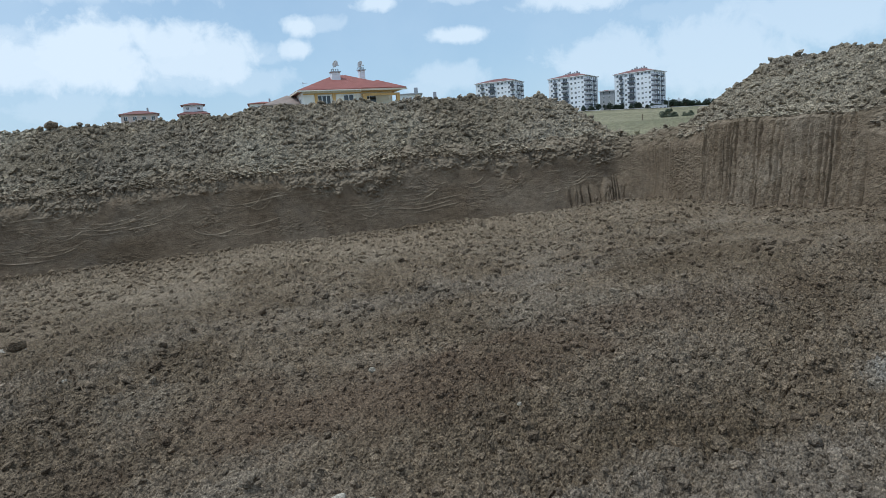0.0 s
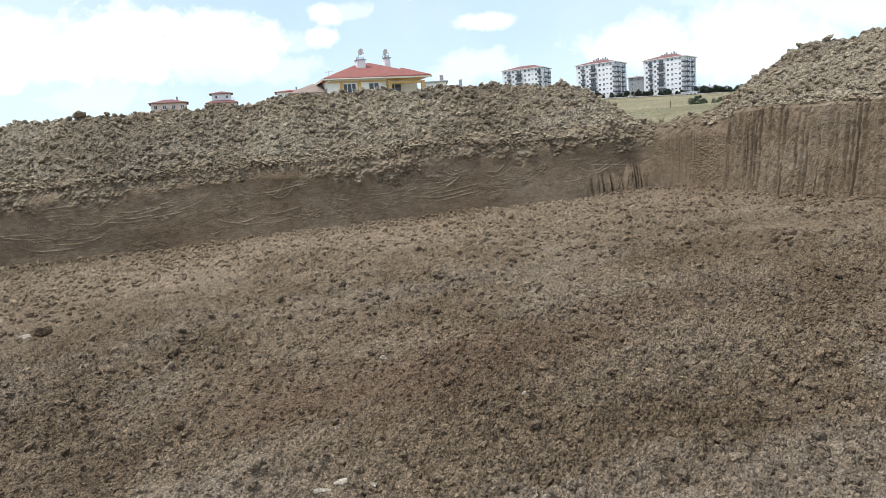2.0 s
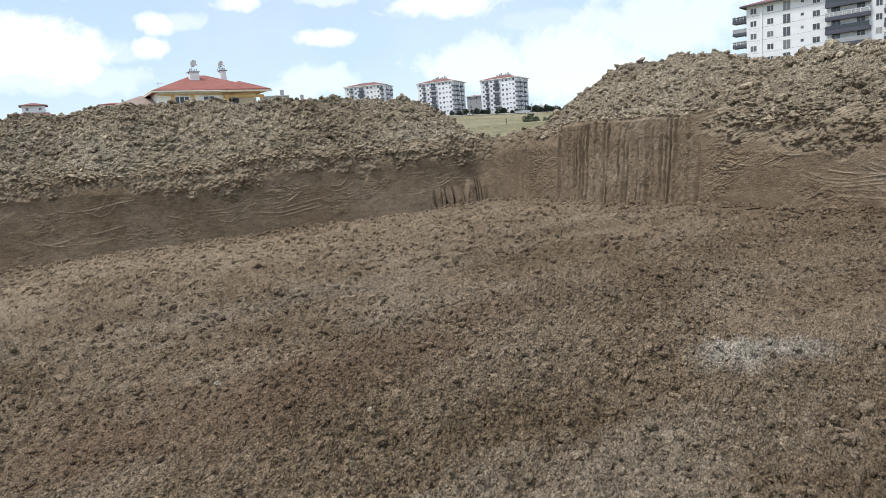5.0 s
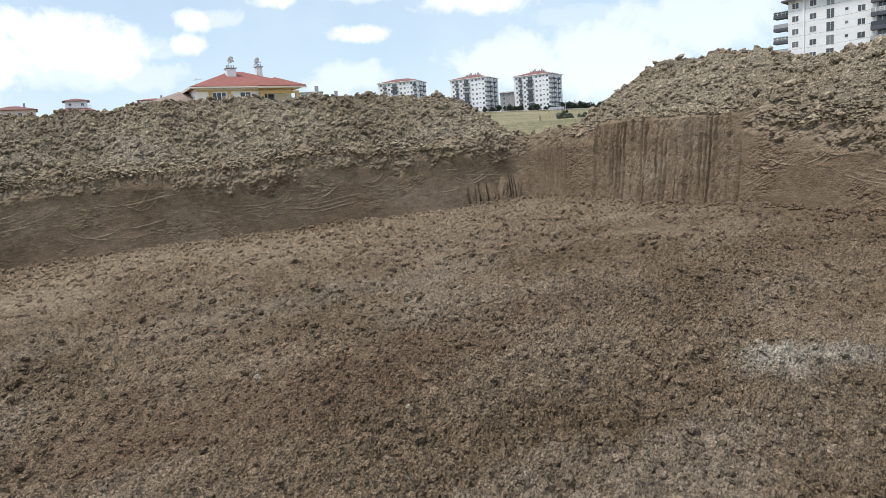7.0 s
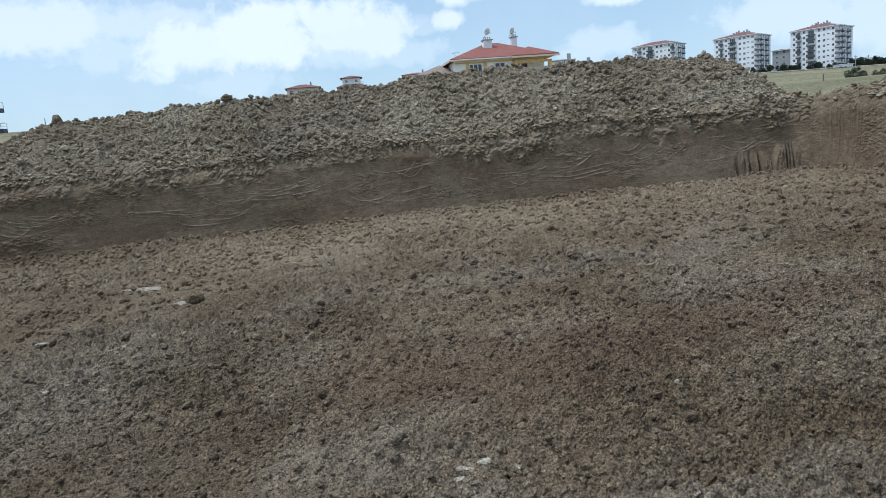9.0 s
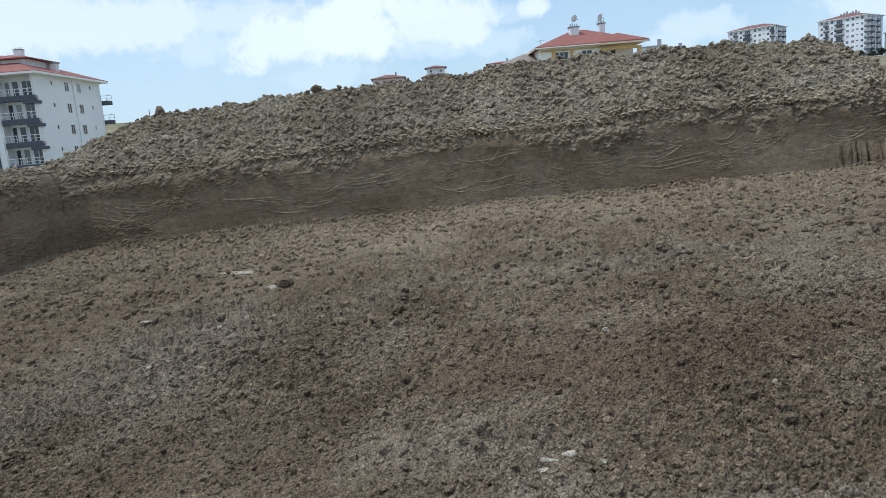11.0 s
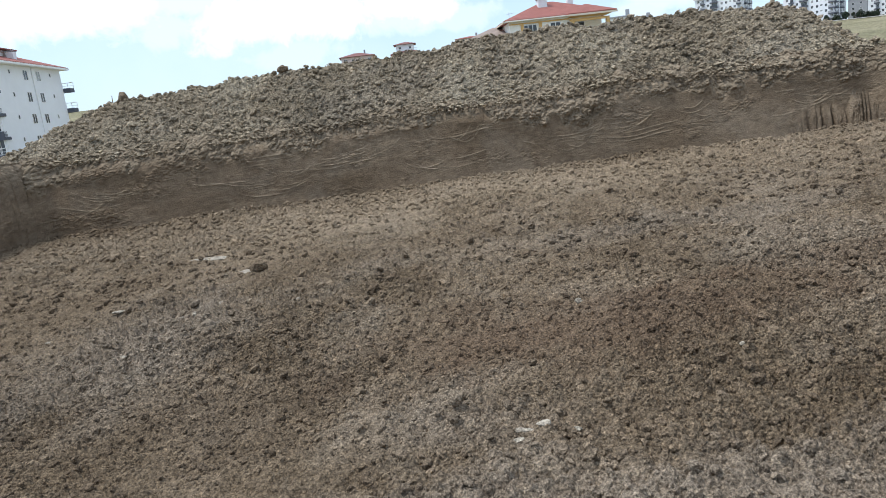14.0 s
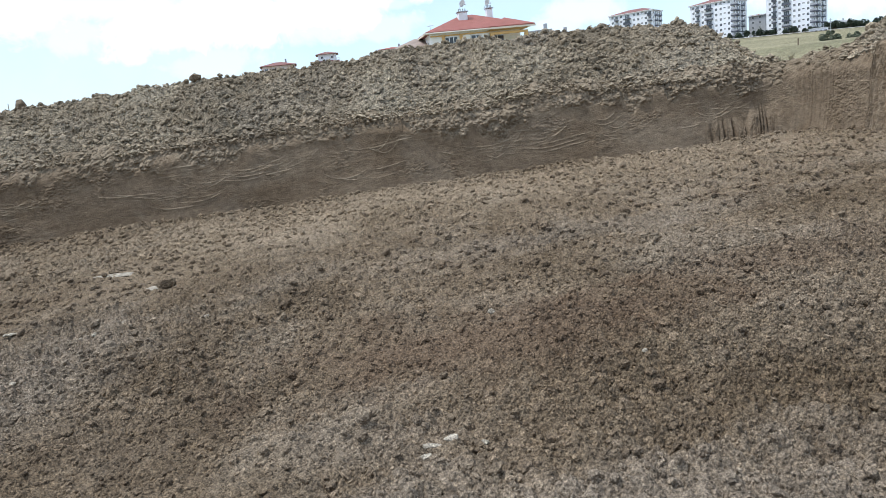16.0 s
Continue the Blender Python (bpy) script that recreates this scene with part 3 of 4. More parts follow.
def heap_surface(u, v, rim, ridge, seed, ground=None):
    base = rim(u)
    wob = 0.5 * fbm(u * 0.55, v * 0 + seed, 3, seed)
    z = base - 0.05 - 0.4 * np.clip(1 - (v - 0.34) / 0.3, 0, 1) + heap_profile(v + wob * np.clip(v, 0, 1), np.maximum(ridge(u) - base, 0))
    k = np.clip(v / 0.5, 0.25, 1)
    wu, wv = u + 0.06 * fbm(u * 5, v * 5, 2, seed + 9), v + 0.06 * fbm(u * 5, v * 5, 2, seed + 10)
    z = z + k * (0.30 * fbm(u * 0.8, v * 0.8, 3, seed + 1) + 0.12 * lumps(u * 1.9, v * 1.9, seed + 2) * np.clip(fbm(u * .6, v * .6, 2, seed + 5) * 3 + .4, 0, 1)
                 + 0.12 * lumps(wu * 4.6, wv * 4.6, seed + 3) * np.clip(0.55 + 1.6 * fbm(u * 1.1, v * 1.1, 2, seed + 8), 0.2, 1) + 0.085 * lumps(wu * 9, wv * 9, seed + 4) + 0.05 * lumps(wu * 17, wv * 17, seed + 7) + 0.11 * fbm(u * 3, v * 3, 4, seed + 6, 0.6) - 0.15)
    tail = np.clip((v - 5.6) / 1.4, 0, 1)
    return z * (1 - tail) + (base - 0.9) * tail


def heap(name, u0, u1, rim, ridge, place, seed, n_clods, label):
    u = np.arange(u0, u1, 0.036)
    v = np.concatenate([np.arange(0.34, 4.2, 0.036), np.arange(4.2, 7.3, 0.16)])
    U, V = np.meshgrid(u, v)
    X, Y = place(U, V)
    root = tagged(new(name), label, "spoil heap")
    cx, cy = place((u0 + u1) / 2, 3.0)
    root.location = (cx, cy, 1.3)
    bpy.context.view_layer.update()
    off = Vector(root.location)
    body = grid_mesh("earth", X - off.x, Y - off.y, heap_surface(U, V, rim, ridge, seed) - off.z, SOIL_HEAP, root)
    cu = rng.uniform(u0 + 0.2, u1 - 0.2, n_clods)
    cv = rng.uniform(0.42, 3.9, n_clods)
    size = np.clip(0.075 * np.exp(0.45 * rng.normal(size=n_clods)), 0.045, 0.24)
    zz = heap_surface(cu, cv, rim, ridge, seed)
    px, py = place(cu, cv)
    tagged(clods("loose_soil", px - off.x, py - off.y, zz - off.z, size, SOIL_HEAP_CLOD, root, fine=True), kind="stuff")
    # larger lumps that lie loose on the slope
    for k in range(34):
        uu, vv = rng.uniform(u0 + 0.5, u1 - 0.5), rng.uniform(0.5, 3.3)
        sx, sy = place(uu, vv)
        sz = float(heap_surface(np.array([uu]), np.array([vv]), rim, ridge, seed)[0])
        s = rng.uniform(0.13, 0.26)
        o = again("clod", LUMPS[k % len(LUMPS)], Matrix.Translation((sx - off.x, sy - off.y, sz - off.z + 0.02)) @ Euler(rng.uniform(0, 6, 3)).to_matrix().to_4x4() @ Matrix.Diagonal((s, s, s * 0.8, 1)), root)
    return root


def lump_mesh(k, material):
    bm = bmesh.new()
    bmesh.ops.create_icosphere(bm, subdivisions=2, radius=0.5)
    for v in bm.verts:
        n1 = noise.noise(v.co * 2.2 + Vector((k * 7.1, 0, 0)))
        n2 = noise.noise(v.co * 6.0 + Vector((0, k * 5.3, 0)))
        v.co *= 1 + 0.42 * n1 + 0.16 * n2
        v.co.z *= 0.8
    me = bpy.data.meshes.new("clod")
    bm.to_mesh(me)
    bm.free()
    me.materials.append(material)
    return me


class Holder:
    def __init__(self, data):
        self.data = data


LUMPS = [Holder(lump_mesh(k, SOIL_HEAP)) for k in range(6)]
FLOOR_LUMPS = [Holder(lump_mesh(k + 9, SOIL_FLOOR)) for k in range(8)]

RIDGE_N = curve_at([(-16.5, 1.4), (-14, 1.75), (-13.1, 2.4), (-11.5, 2.84), (-10.4, 3.0), (-8.8, 3.05), (-7, 3.1), (-5.3, 3.2), (-2.4, 3.28), (-1, 3.38), (0, 3.55), (2, 3.5), (5, 3.48), (7.9, 3.48), (8.4, 3.3), (9.5, 2.65), (10.3, 2.2), (11, 2.0)])
RIDGE_E = curve_at([(-9, 2.6), (3, 2.9), (8.4, 3.12), (9.5, 3.2), (10.3, 3.12), (11.2, 3.3), (11.8, 3.52), (14, 3.7), (15.2, 3.55), (16.0, 3.15), (16.8, 2.65), (17.6, 2.25), (18.6, 2.0), (20.2, 1.8)])
RIDGE_W = curve_at([(-9, 0.9), (13, 1.75), (15, 1.9), (17, 1.8)])
heap("spoil_heap", -16.5, 10.8, RIM_N, RIDGE_N, lambda u, v: (u, YN + v), 201, 10000, "long bank of grey-beige excavated soil on the pit rim")
heap("spoil_heap", -9.0, 20.3, RIM_E, RIDGE_E, lambda u, v: (XR + v, u), 231, 8000, "tall mound of yellowish excavated soil on the pit rim")
heap("spoil_heap", -9.0, 16.7, RIM_W, RIDGE_W, lambda u, v: (XL - v * 0.6, u), 261, 1500, "low bank of loose soil on the pit rim")

# ---- crumbs and clods on the pit floor ----
def scatter(n, y0, y1, mean, top):
    y = np.sqrt(rng.uniform(y0 * y0, y1 * y1, n))
    lo, hi = np.maximum(XL + 0.12, -(0.93 * y + 0.6)), np.minimum(XR - 0.12, 1.5 * y + 0.6)
    x = lo + (hi - lo) * rng.uniform(0, 1, n)
    size = np.clip(mean * np.exp(0.5 * rng.normal(size=n)), mean * 0.45, top)
    keep = (fbm(x * 0.6, y * 0.6, 3, 31) + rng.uniform(-0.35, 0.35, n)) > -0.22
    return x[keep], y[keep], size[keep]


for n, y0, y1, mean, top in ((15000, 1.9, 7.0, 0.030, 0.085), (15000, 7.0, YN - 0.1, 0.052, 0.12)):
    x, y, size = scatter(n, y0, y1, mean, top)
    tagged(clods("loose_soil", x, y, floor_z(x, y), size, SOIL_CLOD, floor, sink=0.2, flat=0.8, fine=True), kind="stuff")
for k in range(200):
    y = math.sqrt(rng.uniform(2.2 ** 2, 11.0 ** 2))
    x = rng.uniform(-0.9, 1.4) * y
    if not XL + 0.3 < x < XR - 0.3:
        continue
    s = float(np.clip(0.06 * math.exp(0.3 * rng.normal()), 0.045, 0.12))
    z = float(floor_z(np.array([x]), np.array([y]))[0])
    again("clod", FLOOR_LUMPS[k % 8], Matrix.Translation((x, y, z + s * 0.12)) @ Euler((rng.uniform(-.4, .4), rng.uniform(-.4, .4), rng.uniform(0, 6))).to_matrix().to_4x4() @ Matrix.Diagonal((s, s * rng.uniform(.7, 1.2), s * rng.uniform(.6, .9), 1)), floor)
x, y = rng.uniform(XL + .2, XR - .2, 9000), rng.uniform(YS + .2, 9, 9000)
back_part = (y < 2.0) | (x < -(0.93 * y + 0.6)) | (x > 1.5 * y + 0.6)
x, y = x[back_part], y[back_part]
tagged(clods("loose_soil", x, y, floor_z(x, y), np.clip(0.05 * np.exp(0.5 * rng.normal(size=len(x))), 0.025, 0.14), SOIL_CLOD, floor), kind="stuff")
# crumbs fallen to the foot of the walls
n = 3200
x = np.concatenate([rng.uniform(XL + .1, XR - .1, n), np.full(n // 2, XR) - np.abs(rng.normal(0.12, 0.12, n // 2)) - 0.05])
y = np.concatenate([np.full(n, YN) - np.abs(rng.normal(0.10, 0.10, n)) - 0.05, rng.uniform(3, YN - .1, n // 2)])
tagged(clods("loose_soil", x, y, floor_z(x, y), np.clip(0.045 * np.exp(0.5 * rng.normal(size=len(x))), 0.025, 0.16), SOIL_CLOD, floor), kind="stuff")


# crumbs lodged along the broken edge of the cut
def edge_crumbs(rim, place, a, b, n):
    u = rng.uniform(a, b, n)
    back = rng.uniform(0.10, 0.60, n)
    size = np.clip(0.042 * np.exp(0.55 * rng.normal(size=n)), 0.025, 0.16)
    x, y = place(u, back)
    z = rim(u) - 0.24 + 0.32 * back / 0.6 + 0.03 * rng.normal(size=n)
    tagged(clods("loose_soil", x, y, z, size, SOIL_HEAP_CLOD), "loose crumbs of earth along the broken pit edge", "soil crumbs", kind="stuff")


edge_crumbs(RIM_N, lambda u, v: (u, YN + v), XL, XR, 5200)
edge_crumbs(RIM_E, lambda u, v: (XR + v, u), 4.0, YN, 3400)
edge_crumbs(RIM_W, lambda u, v: (XL - v, u), 11.0, YN, 1200)

# ---- stones and lumps that stand out ----
def boulder(name, x, y, z, sx, sy, sz, material, label, category, rz=0, k=3, tilt=0):
    o = new(name, lump_mesh(k, material))
    o.matrix_basis = Matrix.Translation((x, y, z)) @ Euler((radians(tilt), 0, radians(rz))).to_matrix().to_4x4() @ Matrix.Diagonal((sx, sy, sz, 1))
    return tagged(o, label, category)


def on_floor(x, y):
    return float(floor_z(np.array([x]), np.array([y]))[0])


PALE = "small pale stone lying on the bare soil"
for k, (x, y, sx, sy, sz) in enumerate([(0.65, 6.07, 0.10, 0.08, 0.10), (1.51, 4.41, 0.06, 0.05, 0.05), (-2.46, 7.61, 0.22, 0.10, 0.09), (-4.04, 6.54, 0.16, 0.09, 0.06), (-4.2, 7.54, 0.10, 0.08, 0.07),
                                      (-5.1, 8.35, 0.22, 0.10, 0.07), (-3.95, 7.75, 0.14, 0.07, 0.06), (-3.75, 7.7, 0.11, 0.09, 0.09), (-3.5, 7.95, 0.16, 0.07, 0.06), (-5.6, 7.6, 0.10, 0.06, 0.05), (4.24, YN - 0.35, 0.11, 0.10, 0.12)]):
    boulder("stone", x, y, on_floor(x, y) + sz * 0.2, sx * 0.75, sy * 0.75, sz * 0.75, STONE, PALE, "stone", 40 * k, k)
for k, (x, y, sx) in enumerate([(0.0, 3.70, 0.12), (0.13, 3.67, 0.09), (0.30, 3.63, 0.07), (-0.04, 3.61, 0.09)]):
    boulder("stone", x, y, on_floor(x, y) + 0.01, sx, 0.05, 0.035, STONE, "flat pale stone chip lying on the soil", "stone", 15 * k - 10, k + 4, 8)
for k, (x, y, sx, sy) in enumerate([(-4.76, 10.82, 0.75, 0.22), (-3.62, 9.5, 0.62, 0.26)]):
    boulder("soil_slab", x, y, on_floor(x, y) + 0.015, sx, sy, 0.07, STONE, "pale flattened slab of dried soil", "soil slab", -8, k + 5)
boulder("clod", -0.41, 4.13, on_floor(-0.41, 4.13) + 0.05, 0.12, 0.12, 0.14, SOIL_FLOOR, "round brown clod on the pit floor", "clod", 0, 2)
boulder("clod", 2.45, 3.40, on_floor(2.45, 3.4) + 0.04, 0.16, 0.13, 0.13, SOIL_FLOOR, "large brown clod on the pit floor", "clod", 30, 5)
boulder("clod", -3.5, 9.42, on_floor(-3.5, 9.42) + 0.06, 0.24, 0.18, 0.22, SOIL_FLOOR, "dark brown clod on the pit floor", "clod", 10, 7)
boulder("clod", -3.3, 7.0, on_floor(-3.3, 7.0) + 0.06, 0.26, 0.20, 0.18, SOIL_FLOOR, "dark brown clod on the pit floor", "clod", 60, 8)


def on_heap(u, v, rim, ridge, seed):
    return float(heap_surface(np.array([u]), np.array([v]), rim, ridge, seed)[0])


boulder("boulder", -10.45, YN + 3.0, on_heap(-10.45, 3.0, RIM_N, RIDGE_N, 201) + 0.14, 0.30, 0.26, 0.50, SOIL_FLOOR, "upright dark lump of earth on top of the bank", "boulder", 0, 6, 12)
boulder("boulder", -5.6, YN + 2.9, on_heap(-5.6, 2.9, RIM_N, RIDGE_N, 201) + 0.08, 0.32, 0.26, 0.26, SOIL_FLOOR, "rounded lump of earth on top of the bank", "boulder", 0, 7)
boulder("boulder", XR + 0.75, 9.1, on_heap(9.1, 0.75, RIM_E, RIDGE_E, 231) + 0.08, 0.42, 0.55, 0.36, SOIL_FLOOR, "brown boulder of earth on the mound", "boulder", 20, 4)
boulder("boulder", -4.1, YN + 0.45, on_heap(-4.1, 0.55, RIM_N, RIDGE_N, 201) + 0.10, 0.42, 0.36, 0.34, SOIL_HEAP, "broken block of earth hanging at the pit edge", "boulder", 20, 1)
bm = bmesh.new()
tube(bm, (0, 0, -0.3), (0.02, 0, 0.30), 0.012, 0.010, 6)
stick = tagged(part("marker_stake", bm, TIMBER), "thin stake stuck in the top of the bank", "stake")
stick.location = (-10.8, YN + 3.0, on_heap(-10.8, 3.0, RIM_N, RIDGE_N, 201))


def tuft(x, y, z, h, seed):
    """A dry tuft of grass: bent tapering blades."""
    g = np.random.default_rng(seed)
    co, fs = [], []
    for b in range(46):
        a, lean, l = g.uniform(0, 6.283), g.uniform(0.1, 0.8), h * g.uniform(0.5, 1.1)
        dx, dy, w = math.cos(a), math.sin(a), 0.008
        n = len(co)
        for q in (0, 0.5, 1):
            r, zz = 0.04 + l * lean * q * q, l * q * (1 - 0.25 * lean * q)
            ww = w * (1 - 0.85 * q)
            co += [(dx * r - dy * ww, dy * r + dx * ww, zz), (dx * r + dy * ww, dy * r - dx * ww, zz)]
        fs += [(n, n + 1, n + 3, n + 2), (n + 2, n + 3, n + 5, n + 4)]
    o = raw_mesh("grass_tuft", np.array(co), np.array(fs), STRAW)
    o.location = (x, y, z - 0.03)
    return tagged(o, "dry straw-coloured tuft of grass at the pit corner", "grass tuft", "tufts at the pit corner")


for k in range(9):
    x, y = 9.3 + 2.0 * (k % 5) / 4 + 0.2 * math.sin(k * 3), YN + 0.8 + 0.25 * k
    tuft(x, y, float(ground_z(np.array([x]), np.array([y]))[0]) + 0.05, 0.16 + 0.03 * (k % 3), 300 + k)


# ---- buildings ----
def window(parent, w, h, face, proto={}, wings=2, name="window"):
    """A window with its frame standing proud of the wall and panes set in it; face: pose of its lower middle, looking along -y."""
    key = (round(w, 2), round(h, 2), wings)
    if key not in proto:
        t = 0.07
        bars = [(-w / 2, -0.05, 0, w / 2, 0.03, t), (-w / 2, -0.05, h - t, w / 2, 0.03, h), (-w / 2, -0.05, t, -w / 2 + t, 0.03, h - t), (w / 2 - t, -0.05, t, w / 2, 0.03, h - t)]
        for i in range(1, wings):
            c = -w / 2 + w * i / wings
            bars.append((c - t / 2, -0.045, t, c + t / 2, 0.03, h - t))
        bm = boxes(*bars)
        me = bpy.data.meshes.new("window_frame")
        bm.to_mesh(me)
        bm.free()
        me.materials.append(FRAME)
        bm = boxes((-w / 2 + t, -0.012, t, w / 2 - t, 0.01, h - t))
        pane = bpy.data.meshes.new("pane")
        bm.to_mesh(pane)
        bm.free()
        pane.materials.append(PANE)
        proto[key] = (me, pane)
    f = new(name, proto[key][0])
    f.parent, f.matrix_basis = parent, face
    p = new("pane", proto[key][1])
    p.parent = f
    return f


def balcony(parent, w, d, face, colour, rail=True, curtain=False, drop=0.55):
    """A balcony slab with a deep painted edge, a railing with balusters or a glazed screen."""
    bm = boxes((-w / 2, -d, -drop, w / 2, 0, 0.12), bevel=0.02)
    b = part("balcony", bm, colour, parent)
    b.matrix_basis = face
    if rail:
        bm = bmesh.new()
        box(bm, -w / 2, -d, 0.95, w / 2, -d + 0.06, 1.02)
        box(bm, -w / 2, -d, 0.52, w / 2, -d + 0.04, 0.56)
        for sx in (-w / 2, w / 2 - 0.05):
            box(bm, sx, -d + 0.06, 0.95, sx + 0.05, 0, 1.02)
        k = max(2, round(w / 0.85))
        for i in range(k + 1):
            x = -w / 2 + (w - 0.06) * i / k
            box(bm, x, -d + 0.005, 0.12, x + 0.06, -d + 0.055, 0.95)
        part("railing", bm, FRAME, b)
    if curtain:
        bm = bmesh.new()
        box(bm, -w / 2 + 0.05, -d + 0.03, 0.12, w / 2 - 0.05, -d + 0.06, 1.05)
        part("glass_screen", bm, PANE if curtain == 2 else GREYTRIM, b)
    return b


def hip_roof(bm, x0, y0, x1, y1, z, h, over=0.6, thick=0.22):
    x0, y0, x1, y1 = x0 - over, y0 - over, x1 + over, y1 + over
    w, d = x1 - x0, y1 - y0
    ins = min(w, d) / 2
    if w >= d:
        a, b = (x0 + ins, (y0 + y1) / 2, z + h), (x1 - ins, (y0 + y1) / 2, z + h)
    else:
        a, b = ((x0 + x1) / 2, y0 + ins, z + h), ((x0 + x1) / 2, y1 - ins, z + h)
    lo = [bm.verts.new(p) for p in ((x0, y0, z), (x1, y0, z), (x1, y1, z), (x0, y1, z))]
    hi = [bm.verts.new((p.co.x, p.co.y, z + thick)) for p in lo]
    va, vb = bm.verts.new(a), bm.verts.new(b)
    bm.faces.new(lo[::-1])
    for i in range(4):
        bm.faces.new((lo[i], lo[(i + 1) % 4], hi[(i + 1) % 4], hi[i]))
    if w >= d:
        for f in ((hi[0], hi[1], vb, va), (hi[1], hi[2], vb), (hi[2], hi[3], va, vb), (hi[3], hi[0], va)):
            bm.faces.new(f)
    else:
        for f in ((hi[0], hi[1], va), (hi[1], hi[2], vb, va), (hi[2], hi[3], vb), (hi[3], hi[0], va, vb)):
            bm.faces.new(f)


def eaves(bm, x0, y0, x1, y1, z, over, t=0.16, h=0.28):
    x0, y0, x1, y1 = x0 - over - 0.03, y0 - over - 0.03, x1 + over + 0.03, y1 + over + 0.03
    box(bm, x0, y0, z, x1, y0 + t, z + h)
    box(bm, x0, y1 - t, z, x1, y1, z + h)
    box(bm, x0, y0 + t, z, x0 + t, y1 - t, z + h)
    box(bm, x1 - t, y0 + t, z, x1, y1 - t, z + h)


def on_front(x, z):
    return pose(x, 0, z)


def on_left(y, z):
    return pose(0, y, z, 0, 0, -90)


def on_right(w, y, z):
    return pose(w, y, z, 0, 0, 90)


def dish(parent, x, y, z, r=0.42, turn=20):
    """A satellite dish on a bent mast."""
    bm = bmesh.new()
    rings = []
    for k in range(5):
        q = r * k / 4
        rings.append([bm.verts.new((q * math.cos(a * 0.3927), -0.35 * (r - q * q / r) * 0.5, q * math.sin(a * 0.3927))) for a in range(16)] if k else [bm.verts.new((0, -0.35 * r * 0.5 + 0.16 * r, 0))])
    for a in range(16):
        bm.faces.new((rings[0][0], rings[1][a], rings[1][(a + 1) % 16]))
        for k in range(1, 4):
            bm.faces.new((rings[k][a], rings[k + 1][a], rings[k + 1][(a + 1) % 16], rings[k][(a + 1) % 16]))
    bmesh.ops.solidify(bm, geom=list(bm.faces), thickness=0.02)
    d = part("satellite_dish", bm, DISH, parent)
    d.matrix_basis = pose(x, y, z, 25, 0, turn)
    bm = bmesh.new()
    tube(bm, (0, 0.05, 0), (0, 0.25, -0.75), 0.025)
    tube(bm, (0, 0, -r * 0.9), (0, -0.45, 0.02), 0.014)
    box(bm, -0.05, -0.52, -0.03, 0.05, -0.42, 0.06)
    part("mast", bm, METAL, d)


def chimney(parent, x0, y0, x1, y1, z0, z1):
    c = part("chimney", boxes((x0, y0, z0, x1, y1, z1), bevel=0.02), WHITE, parent)
    part("cap", boxes((x0 - 0.1, y0 - 0.1, z1 + 0.004, x1 + 0.1, y1 + 0.1, z1 + 0.1), bevel=0.02), GREYTRIM, c)
    bm = bmesh.new()
    n = 4
    for i in range(n):
        x = x0 + (x1 - x0) * (i + 0.5) / n
        tube(bm, (x, (y0 + y1) / 2, z1 + 0.1), (x, (y0 + y1) / 2, z1 + 0.38), 0.06, 0.05)
    part("flue_pipe", bm, METAL, c)


